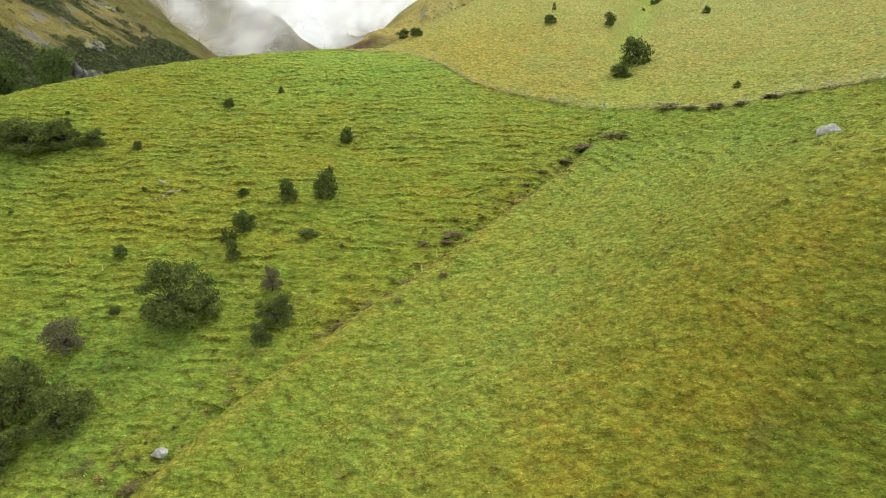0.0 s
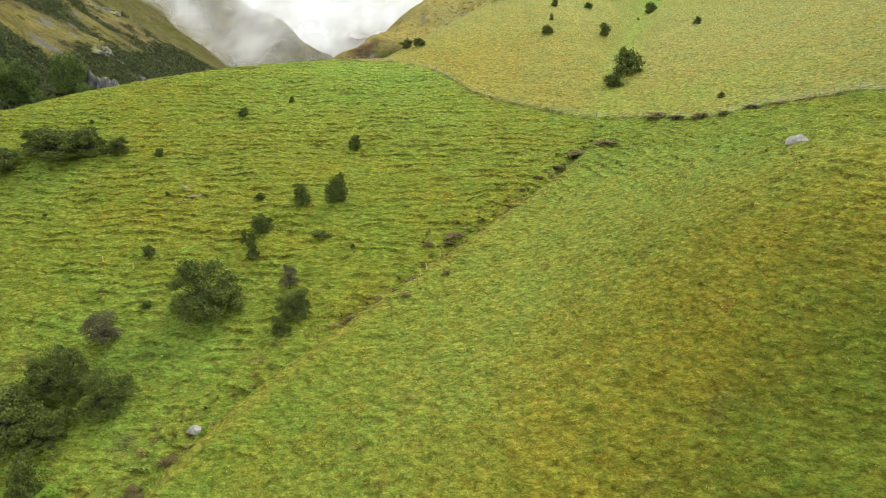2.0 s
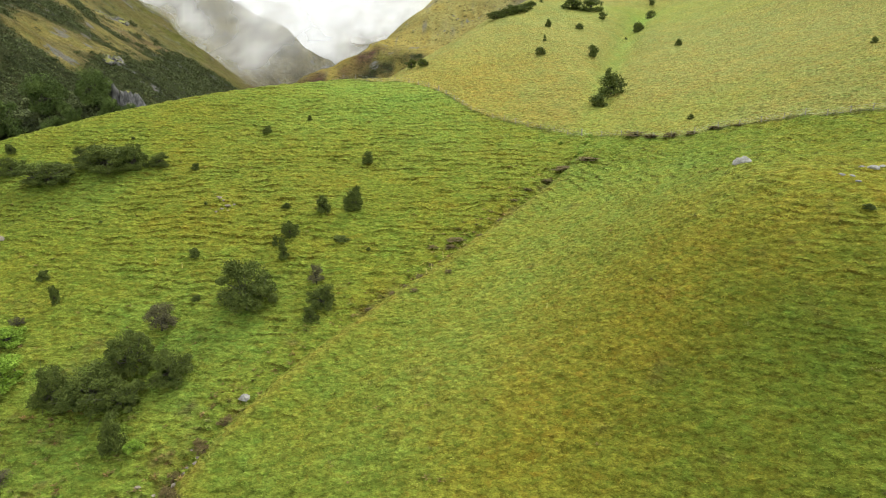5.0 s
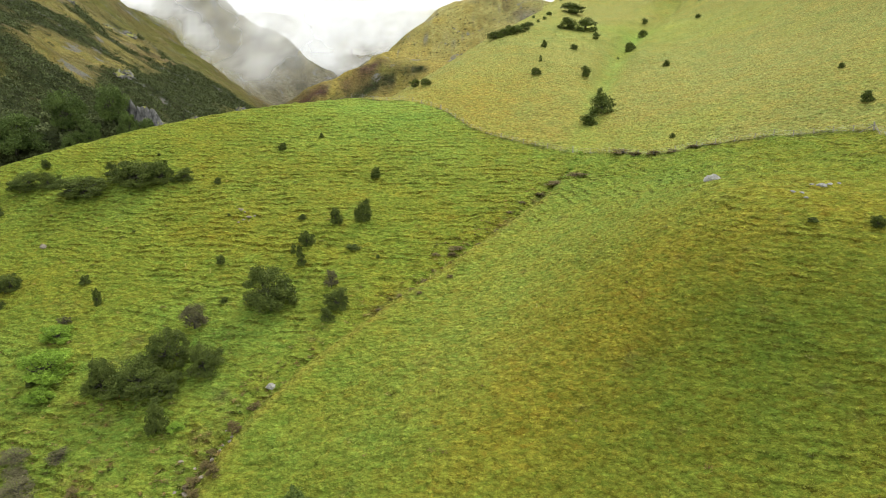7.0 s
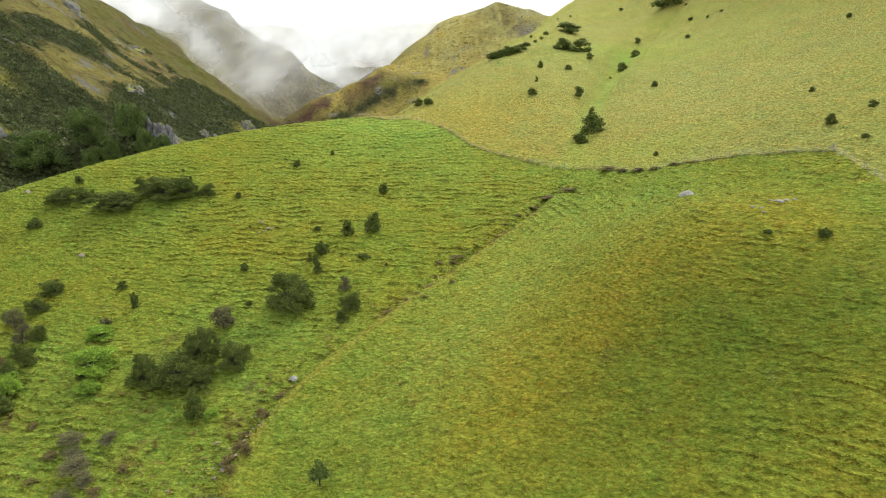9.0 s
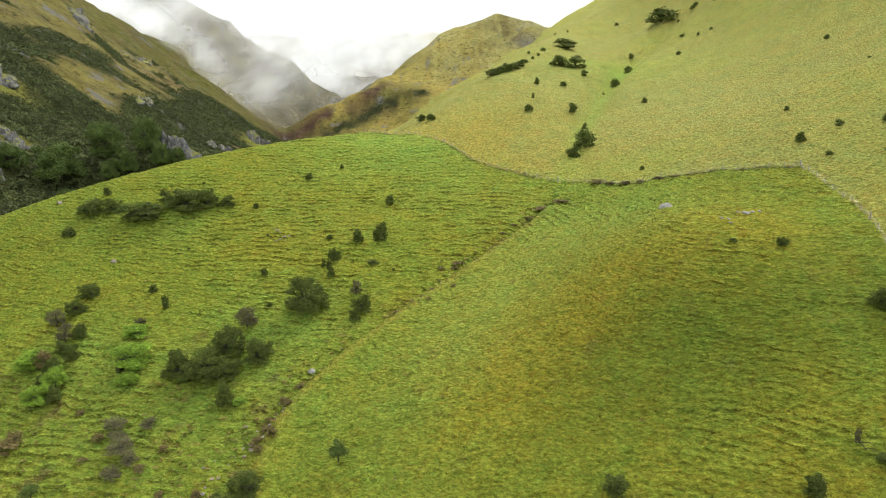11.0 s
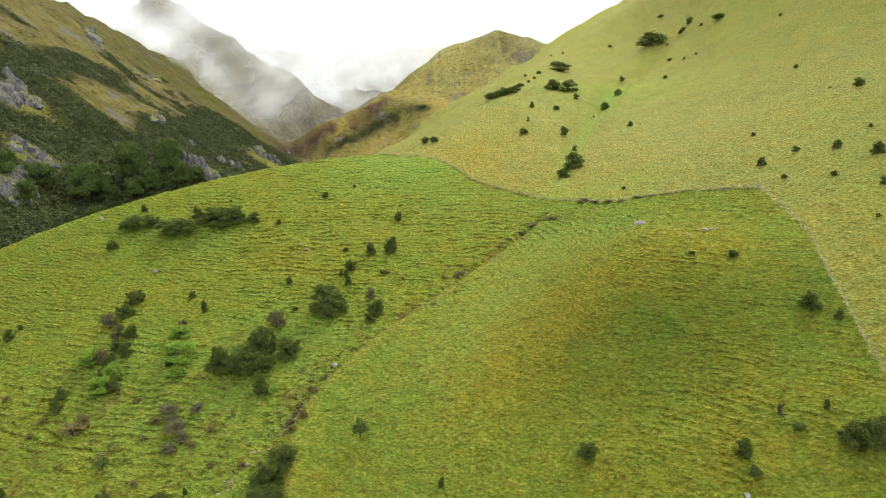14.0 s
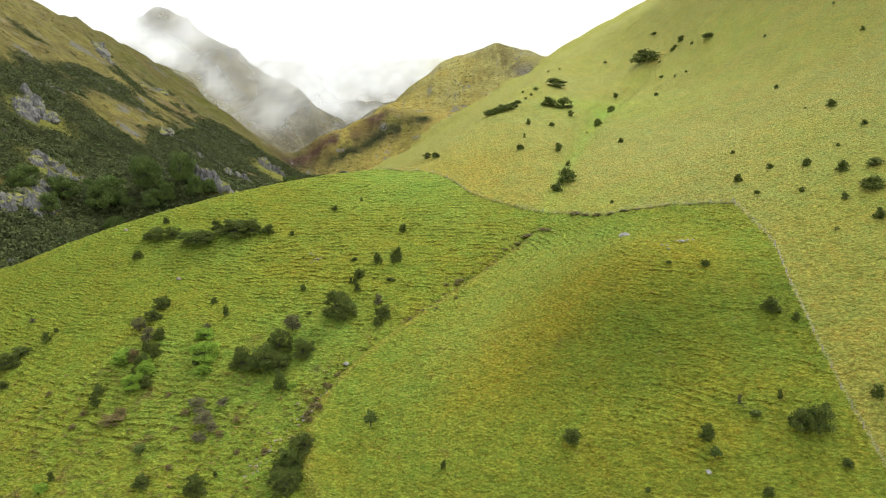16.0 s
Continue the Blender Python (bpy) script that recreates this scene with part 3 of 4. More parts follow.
def trodden(x, y):
    """How plainly the tracks show: none on the mountains."""
    base = np.maximum(np.maximum(left_hill(x, y), right_spur(x, y)), far_hill(x, y))
    tame = np.maximum(bush_mountain(x, y), np.where(y > 250, distant(x, y), -60.0)) < base
    return np.where(in_paddock(x, y), 1.0, 0.2) * np.clip(1.5 * track_strength(x, y), 0, 1) * tame


def build_ground():
    xs = graded(-120, 80, 0.45, -3800, 3800, 1.045)
    ys = graded(2, 108, 0.22, -900, 4300, 1.021)
    gx, gy = np.meshgrid(xs, ys)
    x, y = gx.ravel(), gy.ravel()
    z = ground_height(x, y)
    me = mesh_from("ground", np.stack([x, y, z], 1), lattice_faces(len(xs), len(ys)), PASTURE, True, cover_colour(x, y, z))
    trod = me.attributes.new("trodden", "FLOAT", "POINT")
    trod.data.foreach_set("value", trodden(x, y).astype(np.float32))
    tread = me.attributes.new("tread", "FLOAT", "POINT")
    tread.data.foreach_set("value", track_phase(x, y, form(x, y)).astype(np.float32))
    return tagged(new("ground", me), "green and golden sheep pasture on steep hills", "hillside", kind="structure")


ground = build_ground()


# ---- grass ----
def build_tufts():
    rng = np.random.default_rng(11)
    n = 165000
    x = rng.uniform(-118, 80, n)
    y = 2 + 138 * rng.random(n) ** 1.2
    z = form(x, y)
    step = track_phase(x, y, z)
    lip = np.cos(2 * np.pi * (step - 0.95))
    crowd = 0.45 * fractal(x, y, 2.2, 3, 91) + 0.25 * fractal(x, y, 14, 2, 95) + 0.35 * lip
    own = (crowd + rng.random(n) > 0.55) & in_paddock(x, y)
    x, y = x[own], y[own]
    z = ground_height(x, y)
    n, blades = len(x), 5
    e = 0.35
    up = np.stack([(z - ground_height(x + e, y)) / e, (z - ground_height(x, y + e)) / e, np.ones(n)], 1)
    colour = cover_colour(x, y, z)[:, :3] * rng.uniform(0.9, 1.6, (n, 1)) * np.where(rng.random((n, 1)) < 0.16, (1.28, 1.18, 1.6), (1, 1, 1))
    verts = np.zeros((n, blades, 3, 3))
    for b in range(blades):
        turn = rng.uniform(0, 2 * np.pi, n)
        dx, dy = np.cos(turn) + 2.0 * up[:, 0], np.sin(turn) + 2.0 * up[:, 1]
        size = np.hypot(dx, dy) + 1e-6
        dx, dy = dx / size, dy / size
        cx, cy = x + rng.normal(0, 0.15, n), y + rng.normal(0, 0.15, n)
        wide, lean, h = rng.uniform(0.022, 0.055, n), rng.uniform(0.12, 0.32, n), rng.uniform(0.06, 0.18, n)
        fall = up[:, 0] * dx + up[:, 1] * dy
        side = up[:, 0] * -dy + up[:, 1] * dx
        verts[:, b, 0] = np.stack([cx + dy * wide, cy - dx * wide, z - 0.02 + side * wide], 1)
        verts[:, b, 1] = np.stack([cx + dx * lean, cy + dy * lean, z + h - lean * fall], 1)
        verts[:, b, 2] = np.stack([cx - dy * wide, cy + dx * wide, z - 0.02 - side * wide], 1)
    verts = verts.reshape(-1, 3)
    tri = verts.reshape(-1, 3, 3)
    skew = np.cross(tri[:, 1] - tri[:, 0], tri[:, 2] - tri[:, 0])[:, 2] < 0
    faces = np.arange(len(verts)).reshape(-1, 3)
    faces[skew] = faces[skew][:, ::-1]
    me = mesh_from("grass", verts, faces, PASTURE, False, np.repeat(colour, blades * 3, 0))
    return tagged(new("grass", me), "tufts of long pasture grass", "grass", kind="stuff")


build_tufts()


def build_rushes():
    """Brown rush and tussock clumps in the gully and on the rough lower slope."""
    rng = np.random.default_rng(19)
    n = 24000
    x, y = rng.uniform(-112, 40, n), rng.uniform(4, 118, n)
    split = left_hill(x, y) - right_spur(x, y)
    wet = np.exp(-((gully_side(x, y) - 2.5) / 2.6) ** 2) * (y < 106)
    rough = np.clip((66 - y) / 40, 0, 1) * np.clip((-x - 22) / 15, 0, 1) * (split > 0)
    keep = in_paddock(x, y) & (0.34 * wet + 0.28 * rough + 0.006 + 0.12 * (fractal(x, y, 9, 2, 97) - 0.3) * (rough + wet) > rng.random(n))
    x, y = x[keep], y[keep]
    z = ground_height(x, y)
    n, blades = len(x), 26
    big = rng.uniform(0.35, 0.8, n)[:, None]
    turn, out = rng.uniform(0, 2 * np.pi, (n, blades)), rng.uniform(0.15, 1.0, (n, blades)) * big
    cx, cy = x[:, None] + 0.35 * out * np.cos(turn), y[:, None] + 0.35 * out * np.sin(turn)
    tx, ty = x[:, None] + 1.25 * out * np.cos(turn), y[:, None] + 1.25 * out * np.sin(turn)
    tz = z[:, None] + big * rng.uniform(0.2, 0.55, (n, blades)) - 0.3 * out
    w = 0.05 + 0.07 * rng.random((n, blades))
    zz = np.repeat(z[:, None] - 0.08, blades, 1)
    verts = np.stack([np.stack([cx - np.sin(turn) * w, cy + np.cos(turn) * w, zz], 2), np.stack([cx + np.sin(turn) * w, cy - np.cos(turn) * w, zz], 2), np.stack([tx, ty, tz], 2)], 2).reshape(-1, 3)
    shade = np.where(rng.random((n, 1)) < 0.55, (0.280, 0.205, 0.080), (0.220, 0.220, 0.060)) * rng.uniform(0.8, 1.5, (n, 1))
    me = mesh_from("rushes", verts, np.arange(len(verts)).reshape(-1, 3), PASTURE, False, np.repeat(shade, blades * 3, 0))
    return tagged(new("rushes", me), "brown rush clumps in the gully", "rushes", kind="stuff")


build_rushes()


# ---- bushes and trees ----
def part(name, me, parent, label=""):
    ob = new(name, me)
    ob.parent = parent
    if label:
        tagged(ob, label)
    return ob


def leaves(rng, centres, sizes, count, leaf):
    """Small bent leaf clumps on and in the lobes of a crown."""
    pick = rng.integers(0, len(centres), count)
    way = rng.normal(size=(count, 3))
    way /= np.linalg.norm(way, axis=1)[:, None]
    r = rng.random(count) ** 0.45 * np.where(rng.random(count) < 0.05, rng.uniform(1.0, 1.4, count), 1.0)
    c = centres[pick] + way * sizes[pick] * r[:, None]
    c[:, 2] = np.maximum(c[:, 2], 0.02)
    a = rng.normal(size=(count, 3)) + 0.6 * way
    a /= np.linalg.norm(a, axis=1)[:, None]
    b = np.cross(a, rng.normal(size=(count, 3)))
    b /= np.linalg.norm(b, axis=1)[:, None]
    s = leaf * rng.uniform(0.6, 1.4, count)[:, None]
    tri = np.stack([c - a * s - b * s * 0.35, c + a * s, c - a * s * 0.3 + b * s * 0.75], 1)
    return tri.reshape(-1, 3), np.arange(count * 3).reshape(-1, 3)


def limbs(rng, centres, thick, foot=0.0):
    """A short forked trunk with a tapering limb to each lobe."""
    verts, faces = [], []

    def tube(a, b, ra, rb):
        axis = (b - a) / max(np.linalg.norm(b - a), 1e-6)
        u = np.cross(axis, (0.3, 0.9, 0.2))
        u /= np.linalg.norm(u)
        v = np.cross(axis, u)
        k = len(verts)
        for q, r in ((a, ra), (b, rb)):
            for j in range(5):
                w = 2 * np.pi * j / 5
                verts.append(q + r * (np.cos(w) * u + np.sin(w) * v))
        for j in range(5):
            faces.append((k + j, k + (j + 1) % 5, k + 5 + (j + 1) % 5, k + 5 + j))

    fork = np.array((rng.normal(0, 0.03), rng.normal(0, 0.03), 0.22 + foot))
    tube(np.array((0, 0, -0.12)), fork, thick, thick * 0.7)
    for c in centres:
        knee = fork + (c - fork) * 0.5 + rng.normal(0, 0.04, 3)
        tube(fork, knee, thick * 0.55, thick * 0.32)
        tube(knee, c, thick * 0.32, thick * 0.1)
        for _ in range(2):
            tube(c * 0.85 + knee * 0.15, c + rng.normal(0, 0.13, 3), thick * 0.14, thick * 0.04)
    return np.array(verts), np.array(faces)


def make_bush(name, seed, leaf_mat, lobes, count, leaf, spread, low, thick=0.035, foot=0.0, full=1.0):
    """A bush of unit width and height; low: how far down its lobes hang."""
    rng = np.random.default_rng(seed)
    centres, sizes = [], []
    for k in range(lobes):
        w, r = 2 * np.pi * (k + rng.random() * 0.7) / lobes, spread * rng.uniform(0.35, 1.0)
        s = full * rng.uniform(0.09, 0.2)
        centres.append((r * np.cos(w) * 0.38, r * np.sin(w) * 0.38, rng.uniform(low, 0.86 - 0.25 * r) if k % 3 else low + 0.04))
        sizes.append((s, s, s * rng.uniform(0.7, 1.0)))
    for cx, cy, cz in ((0, 0, 0.62), (0.13, 0.10, 0.52), (-0.14, 0.05, 0.55), (0.03, -0.16, 0.5)):
        centres.append((cx, cy, cz))
        sizes.append((0.22, 0.22, 0.19))
    centres, sizes = np.array(centres), np.array(sizes)
    root = new(name)
    root.empty_display_size = 0.2
    v, f = limbs(rng, centres, thick, foot)
    part("trunk", mesh_from("trunk", v, f, BARK), root)
    v, f = leaves(rng, centres, sizes, count, leaf)
    part("crown", mesh_from("crown", v, f, leaf_mat, False), root)
    return root


PLANTED = random.Random(5)


def plant(protos, spots, label, category, group):
    """Set copies of some bushes on the ground: spots of x, y, width, height."""
    for k, (x, y, w, h) in enumerate(spots):
        proto = protos[k % len(protos)]
        turn = PLANTED.uniform(0, 360)
        if (x, y) in USED:
            continue
        USED.add((x, y))
        m = pose(*(on_ground(x, y) - Vector((0, 0, 0.1))), 0, 0, turn)
        ob = proto if proto.name in FRESH else copy_thing(proto, m)
        FRESH.discard(proto.name)
        ob.matrix_basis = m
        ob.scale = (w * 1.12, w * 1.12 * PLANTED.uniform(0.85, 1.1), h * 1.15)
        size = "large" if w > 5.5 else "small" if w < 2.2 else "medium-sized"
        tagged(ob, f"{size} {label}", category, group)


USED, FRESH = set(), set()


def fresh(ob):
    FRESH.add(ob.name)
    return ob


DENSE = [fresh(make_bush("thorn_bush", s, LEAF_DARK, 28, 17000, 0.0165, 1.2, 0.08, 0.03, 0.0, 0.85)) for s in (1, 2, 3)]
SMALL = [fresh(make_bush("thorn_bush", s, LEAF_DARK, 15, 4600, 0.030, 1.05, 0.12, 0.035, 0.0, 1.1)) for s in (4, 5, 6, 7)]
THIN = [fresh(make_bush("young_tree", s, LEAF_PALE, 13, 2200, 0.032, 1.0, 0.35)) for s in (8, 9)]
GREY = [fresh(make_bush("grey_shrub", s, LEAF_GREY, 18, 5200, 0.017, 1.05, 0.2)) for s in (10, 11)]
BROWN = [fresh(make_bush("bracken_clump", s, LEAF_BROWN, 14, 2400, 0.030, 1.15, 0.08, 0.02)) for s in (12, 13)]
LIME = [fresh(make_bush("willow_bush", s, LEAF_LIME, 22, 9000, 0.022, 1.1, 0.15, 0.035, 0.0, 0.9)) for s in (14, 15)]
WOOD = [fresh(make_bush("valley_tree", s, LEAF_WOOD, 30, 15000, 0.0165, 1.05, 0.16, 0.03, 0.06, 0.9)) for s in (16, 17, 18)]
FARB = [fresh(make_bush("hill_tree", s, LEAF_DARK, 14, 1900, 0.042, 1.0, 0.08, 0.03, 0.0, 1.4)) for s in (19, 20, 21)]

BIG_SPOTS = [(-92.9, 106.1, 6.9, 4.2), (-87.5, 105.6, 4.2, 3.9), (-78.6, 101.4, 9.5, 4.8), (-74.3, 107.9, 3.5, 3.5), (-67.6, 104.6, 10.8, 5.6), (-62.4, 104.2, 5.6, 5.9), (-57.3, 104.8, 3.8, 3.1), (-94.8, 97.8, 3.4, 2.5),
    (-77.6, 74.1, 4.5, 3.6), (-78.1, 69.4, 3.5, 3.2), (-35.7, 52.6, 5.5, 4.5), (-41.8, 54.6, 6.2, 6.4), (-44.4, 49.8, 7.8, 5.7), (-49.3, 49.9, 4.7, 6.0), (-40.4, 49.1, 5.4, 3.9), (-29.5, 65.8, 8.0, 7.4),
    (-18.0, 64.3, 3.7, 3.7), (-110.1, 64.5, 4.6, 2.3), (-111.4, 60.4, 5.9, 4.5)]
LITTLE_SPOTS = [(-49.7, 103.6, 1.4, 1.7), (-92.7, 113.7, 2.4, 2.4), (-70.4, 46.8, 3.2, 2.8), (-63.7, 73.5, 2.1, 1.9), (-58.8, 67.9, 1.3, 3.5), (-61.0, 52.0, 1.6, 2.4), (-39.0, 43.1, 3.2, 4.5), (-26.1, 75.4, 1.8, 3.0),
    (-26.2, 80.9, 2.8, 3.1), (-21.9, 88.1, 2.9, 3.5), (-16.5, 88.5, 3.4, 4.7), (-19.3, 61.6, 2.2, 2.5), (-40.8, 76.7, 1.7, 1.8), (-15.8, 105.2, 2.4, 2.8), (-39.0, 118.3, 2.0, 1.9), (-105.4, 67.4, 2.3, 2.9),
    (-104.6, 70.7, 1.5, 1.3), (-107.2, 52.6, 2.4, 2.4), (-80.8, 45.8, 2.6, 2.6), (-79.7, 42.3, 2.2, 3.0), (-78.9, 23.8, 1.3, 2.2), (-46.2, 22.0, 0.9, 1.6), (-73.6, 52.6, 3.2, 3.7), (-72.2, 56.4, 3.0, 3.5),
    (-73.9, 49.9, 2.9, 3.1), (-73.5, 62.1, 2.8, 3.4), (-74.9, 58.2, 2.7, 2.7)]
GULLY_SPOTS = [(-30.1, 25.9, 5.1, 4.2), (-32.4, 22.8, 5.4, 4.5), (-32.4, 18.2, 4.8, 4.8), (-30.7, 20.0, 3.2, 3.2), (-59.9, 21.0, 3.2, 2.6), (-48.8, 18.6, 4.0, 4.4)]
SPUR_SPOTS = [(19.5, 14.0, 2.9, 2.6), (40.5, 8.6, 2.6, 3.0), (56.3, 5.4, 4.3, 4.5), (54.2, 6.3, 4.1, 3.8), (53.4, 11.8, 0.9, 1.9), (57.6, -0.7, 1.7, 1.5), (60.4, 30.5, 3.5, 3.1), (63.3, 27.0, 1.5, 1.9),
    (53.1, 45.2, 1.7, 1.7), (66.9, 7.9, 2.2, 2.4), (-2.8, 15.6, 1.0, 1.8), (45.6, -1.9, 1.7, 1.7), (29.4, 2.9, 0.9, 0.8), (45.8, 46.6, 1.5, 0.7)]
plant(DENSE, BIG_SPOTS, "dark olive thorn bush on the grassy slope", "bush", "thorn bushes on the left slope")
plant(SMALL, LITTLE_SPOTS, "dark thorn bush on the grassy slope", "bush", "thorn bushes on the left slope")
plant(DENSE, GULLY_SPOTS, "dark thorn bush crowding the stony gully", "bush", "thorn bushes in the gully")
plant(SMALL, SPUR_SPOTS, "dark green thorn bush on the rounded spur", "bush", "thorn bushes on the spur")
plant(GREY, [(47.1, 12.6, 0.9, 2.4)], "dead grey sapling beside a fallen branch", "tree", "grey shrubs")
plant(SMALL, [(48.9, 10.2, 2.0, 0.9)], "dark low shrub in the grass", "shrub", "low shrubs")
plant(LIME, [(30.6, 115.2, 1.2, 0.5), (27.1, 107.5, 1.3, 0.5), (26.0, 106.7, 0.9, 0.4), (29.0, 103.1, 0.9, 0.4), (24.0, 114.5, 1.0, 0.4), (29.2, 112.5, 1.1, 0.45)], "pale green dock growing at the gully's head", "weed", "docks at the gully's head")
plant(THIN, [(-17.2, 28.4, 3.1, 3.9), (40.5, 5.1, 2.2, 2.3), (-63.2, 27.8, 3.2, 2.9)], "thin young tree with sparse green leaves", "tree", "young trees")
plant(GREY, [(-80.3, 65.9, 3.7, 4.3), (-76.0, 61.4, 3.6, 3.9), (-40.2, 61.5, 4.7, 4.7), (-19.9, 69.5, 2.6, 3.5), (-56.1, 39.9, 3.9, 1.9), (-52.8, 35.2, 4.9, 2.3), (-52.3, 30.3, 3.4, 2.0), (-50.4, 40.0, 3.3, 1.4), (-54.6, 37.6, 3.0, 1.5), (-50.6, 33.0, 2.8, 1.5),
    (-62.4, 64.1, 2.0, 1.7), (-114.9, 77.0, 1.8, 1.5)], "grey-brown twiggy shrub with few leaves", "shrub", "grey shrubs")
plant(BROWN, [(-77.0, 55.3, 4.1, 3.2), (-73.3, 37.5, 5.4, 2.0), (-28.8, 35.3, 2.1, 1.4), (-72.4, 39.0, 3.0, 1.7), (-43.7, 27.3, 1.8, 0.9), (-48.5, 31.7, 2.1, 0.9), (-31.2, 35.0, 2.4, 1.2), (-38.0, 26.8, 1.6, 0.9),
    (-63.7, 43.4, 1.8, 0.9), (-93.0, 47.7, 1.8, 0.9), (-81.6, 36.6, 1.9, 1.0), (-30.3, 39.4, 1.9, 1.1), (-27.6, 41.4, 1.7, 0.9), (-26.5, 46.0, 2.0, 1.0), (-28.7, 42.9, 2.0, 1.1), (-30.4, 37.4, 2.2, 1.1),
    (-30.5, 33.0, 2.1, 1.0), (-31.0, 28.9, 1.8, 1.0), (-57.7, 37.5, 2.2, 1.1), (-58.7, 34.0, 1.9, 0.9), (-46.1, 35.0, 1.9, 0.9), (-81.1, 40.2, 2.0, 1.0), (-56.1, 24.4, 1.8, 0.9)], "brown clump of dry bracken", "bracken", "bracken clumps")
plant(BROWN, [(40.6, 105.8, 3.8, 0.8), (38.2, 109.2, 4.6, 0.9), (43.4, 102.9, 3.2, 0.9), (47.0, 101.5, 2.7, 0.5), (50.5, 100.2, 2.5, 0.5), (54.0, 97.8, 2.3, 0.4)], "brown clump of dry bracken along the fence", "bracken", "bracken along the fence")
plant(BROWN, [(0.4, 76.5, 2.2, 0.6), (1.3, 78.5, 3.2, 0.4), (-2.4, 76.5, 1.7, 0.4), (-4.0, 68.9, 1.9, 0.4), (22.9, 100.8, 5.7, 0.7), (27.5, 102.3, 4.7, 0.7), (0.1, 67.9, 1.4, 0.5), (-5.9, 66.3, 1.7, 0.4),
    (-4.9, 64.3, 1.6, 0.4), (-11.2, 63.2, 1.7, 0.4), (-8.0, 65.3, 1.5, 0.4), (5.6, 79.5, 1.9, 0.4), (9.1, 82.3, 1.8, 0.4), (14.8, 93.7, 2.1, 0.5), (11.8, 89.6, 1.7, 0.4), (-2.6, 72.3, 1.5, 0.3),
    (18.7, 97.1, 2.7, 0.5)], "low brown clump of rushes on the gully's bank", "rushes", "clumps in the gully")
plant(SMALL, [(-17.6, 79.8, 2.8, 1.0), (-12.7, 76.6, 0.8, 0.7), (-28.6, 89.6, 1.8, 1.2), (-28.3, 79.1, 1.0, 2.0), (-27.1, 78.6, 0.9, 1.9), (-43.7, 91.3, 0.8, 0.8), (-31.0, 124.6, 1.2, 1.3), (-61.0, 87.3, 0.8, 0.6),
    (-37.2, 67.0, 1.4, 1.0), (-67.0, 115.3, 1.0, 0.6)], "low dark shrub in the grass", "shrub", "low shrubs")
plant(LIME, [(-79.4, 54.9, 5.7, 3.8), (-71.9, 50.3, 4.2, 3.9), (-73.2, 46.2, 4.6, 4.1), (-61.7, 60.7, 4.7, 3.3), (-59.0, 53.0, 7.4, 5.3), (-58.1, 49.4, 3.9, 2.3), (-79.4, 21.4, 2.8, 1.9), (-36.3, 42.8, 2.0, 1.5)], "bright lime-green leafy bush", "bush", "bright green bushes")
HILL_SPOTS = [(40.3, 138.2, 5.6, 5.6), (36.0, 133.0, 4.3, 2.8), (49.4, 109.5, 1.2, 1.1), (27.5, 172.7, 3.0, 2.3), (43.2, 173.4, 3.0, 3.2), (31.0, 187.7, 1.0, 1.9), (45.4, 206.6, 2.6, 2.1), (35.3, 209.4, 2.1, 2.6),
    (58.1, 228.3, 2.8, 2.5), (71.1, 226.0, 4.1, 3.8), (50.6, 248.3, 7.6, 4.7), (57.4, 246.7, 8.8, 5.3), (85.7, 259.8, 3.6, 3.6), (98.6, 301.6, 3.0, 2.7), (67.3, 329.5, 13.0, 5.1), (134.1, 366.2, 17.9, 8.6),
    (69.8, 178.2, 2.1, 1.9), (44.8, 160.4, 2.0, 2.2), (111.3, 265.6, 2.1, 1.8), (126.5, 305.7, 2.7, 1.7), (128.7, 288.9, 1.6, 1.6), (132.9, 283.0, 1.6, 1.3), (151.3, 327.2, 2.1, 1.8), (152.5, 351.0, 3.7, 3.7)]
UPPER_SPOTS = [(155.5, 312.0, 8.2, 3.4), (156.9, 244.4, 1.7, 1.4), (163.3, 177.4, 2.0, 1.8), (129.2, 173.2, 1.8, 1.8), (124.4, 126.9, 3.4, 2.4), (120.7, 103.0, 2.2, 1.5), (89.5, 118.3, 1.5, 1.5), (80.9, 94.3, 2.6, 2.4),
    (90.5, 95.9, 2.1, 1.6), (97.2, 89.1, 2.5, 2.5), (100.9, 79.0, 3.5, 2.9), (107.0, 76.0, 4.0, 1.9), (99.7, 64.6, 4.9, 3.5), (88.7, 75.0, 1.7, 1.4), (92.9, 63.9, 1.9, 1.8), (80.5, 81.4, 1.5, 1.2),
    (93.2, 51.2, 3.0, 2.7), (84.1, 51.3, 1.1, 1.0), (120.7, 135.5, 1.0, 0.8), (108.5, 94.6, 1.3, 1.1), (122.0, 427.9, 4.0, 1.8), (18.9, 229.9, 7.2, 3.3), (25.4, 234.3, 6.7, 3.4), (33.5, 247.8, 2.9, 1.8)]
HILL_SPOTS += [(22.7, 232.3, 5.6, 3.0), (28.4, 236.5, 5.2, 2.8), (31.6, 241.0, 4.4, 2.2), (35.0, 248.5, 2.6, 1.6), (40.2, 262.9, 1.8, 1.3), (45.1, 277.9, 2.0, 1.4), (50.9, 302.4, 2.6, 2.0), (42.4, 295.9, 1.8, 1.2), (153.6, 410.0, 4.6, 2.0),
    (148.7, 349.2, 3.0, 2.2), (153.2, 352.4, 4.0, 3.0), (83.2, 409.6, 1.6, 1.4), (73.9, 404.8, 1.4, 1.2)]
HILL_SPOTS = [(x, y, w * 1.08, h * 1.1) for x, y, w, h in HILL_SPOTS]
plant(FARB, HILL_SPOTS, "dark wind-shaped tree on the pale far hill", "tree", "trees on the far hill")
plant(FARB, UPPER_SPOTS, "dark low tree scattered over the far hill", "tree", "trees on the far hill")
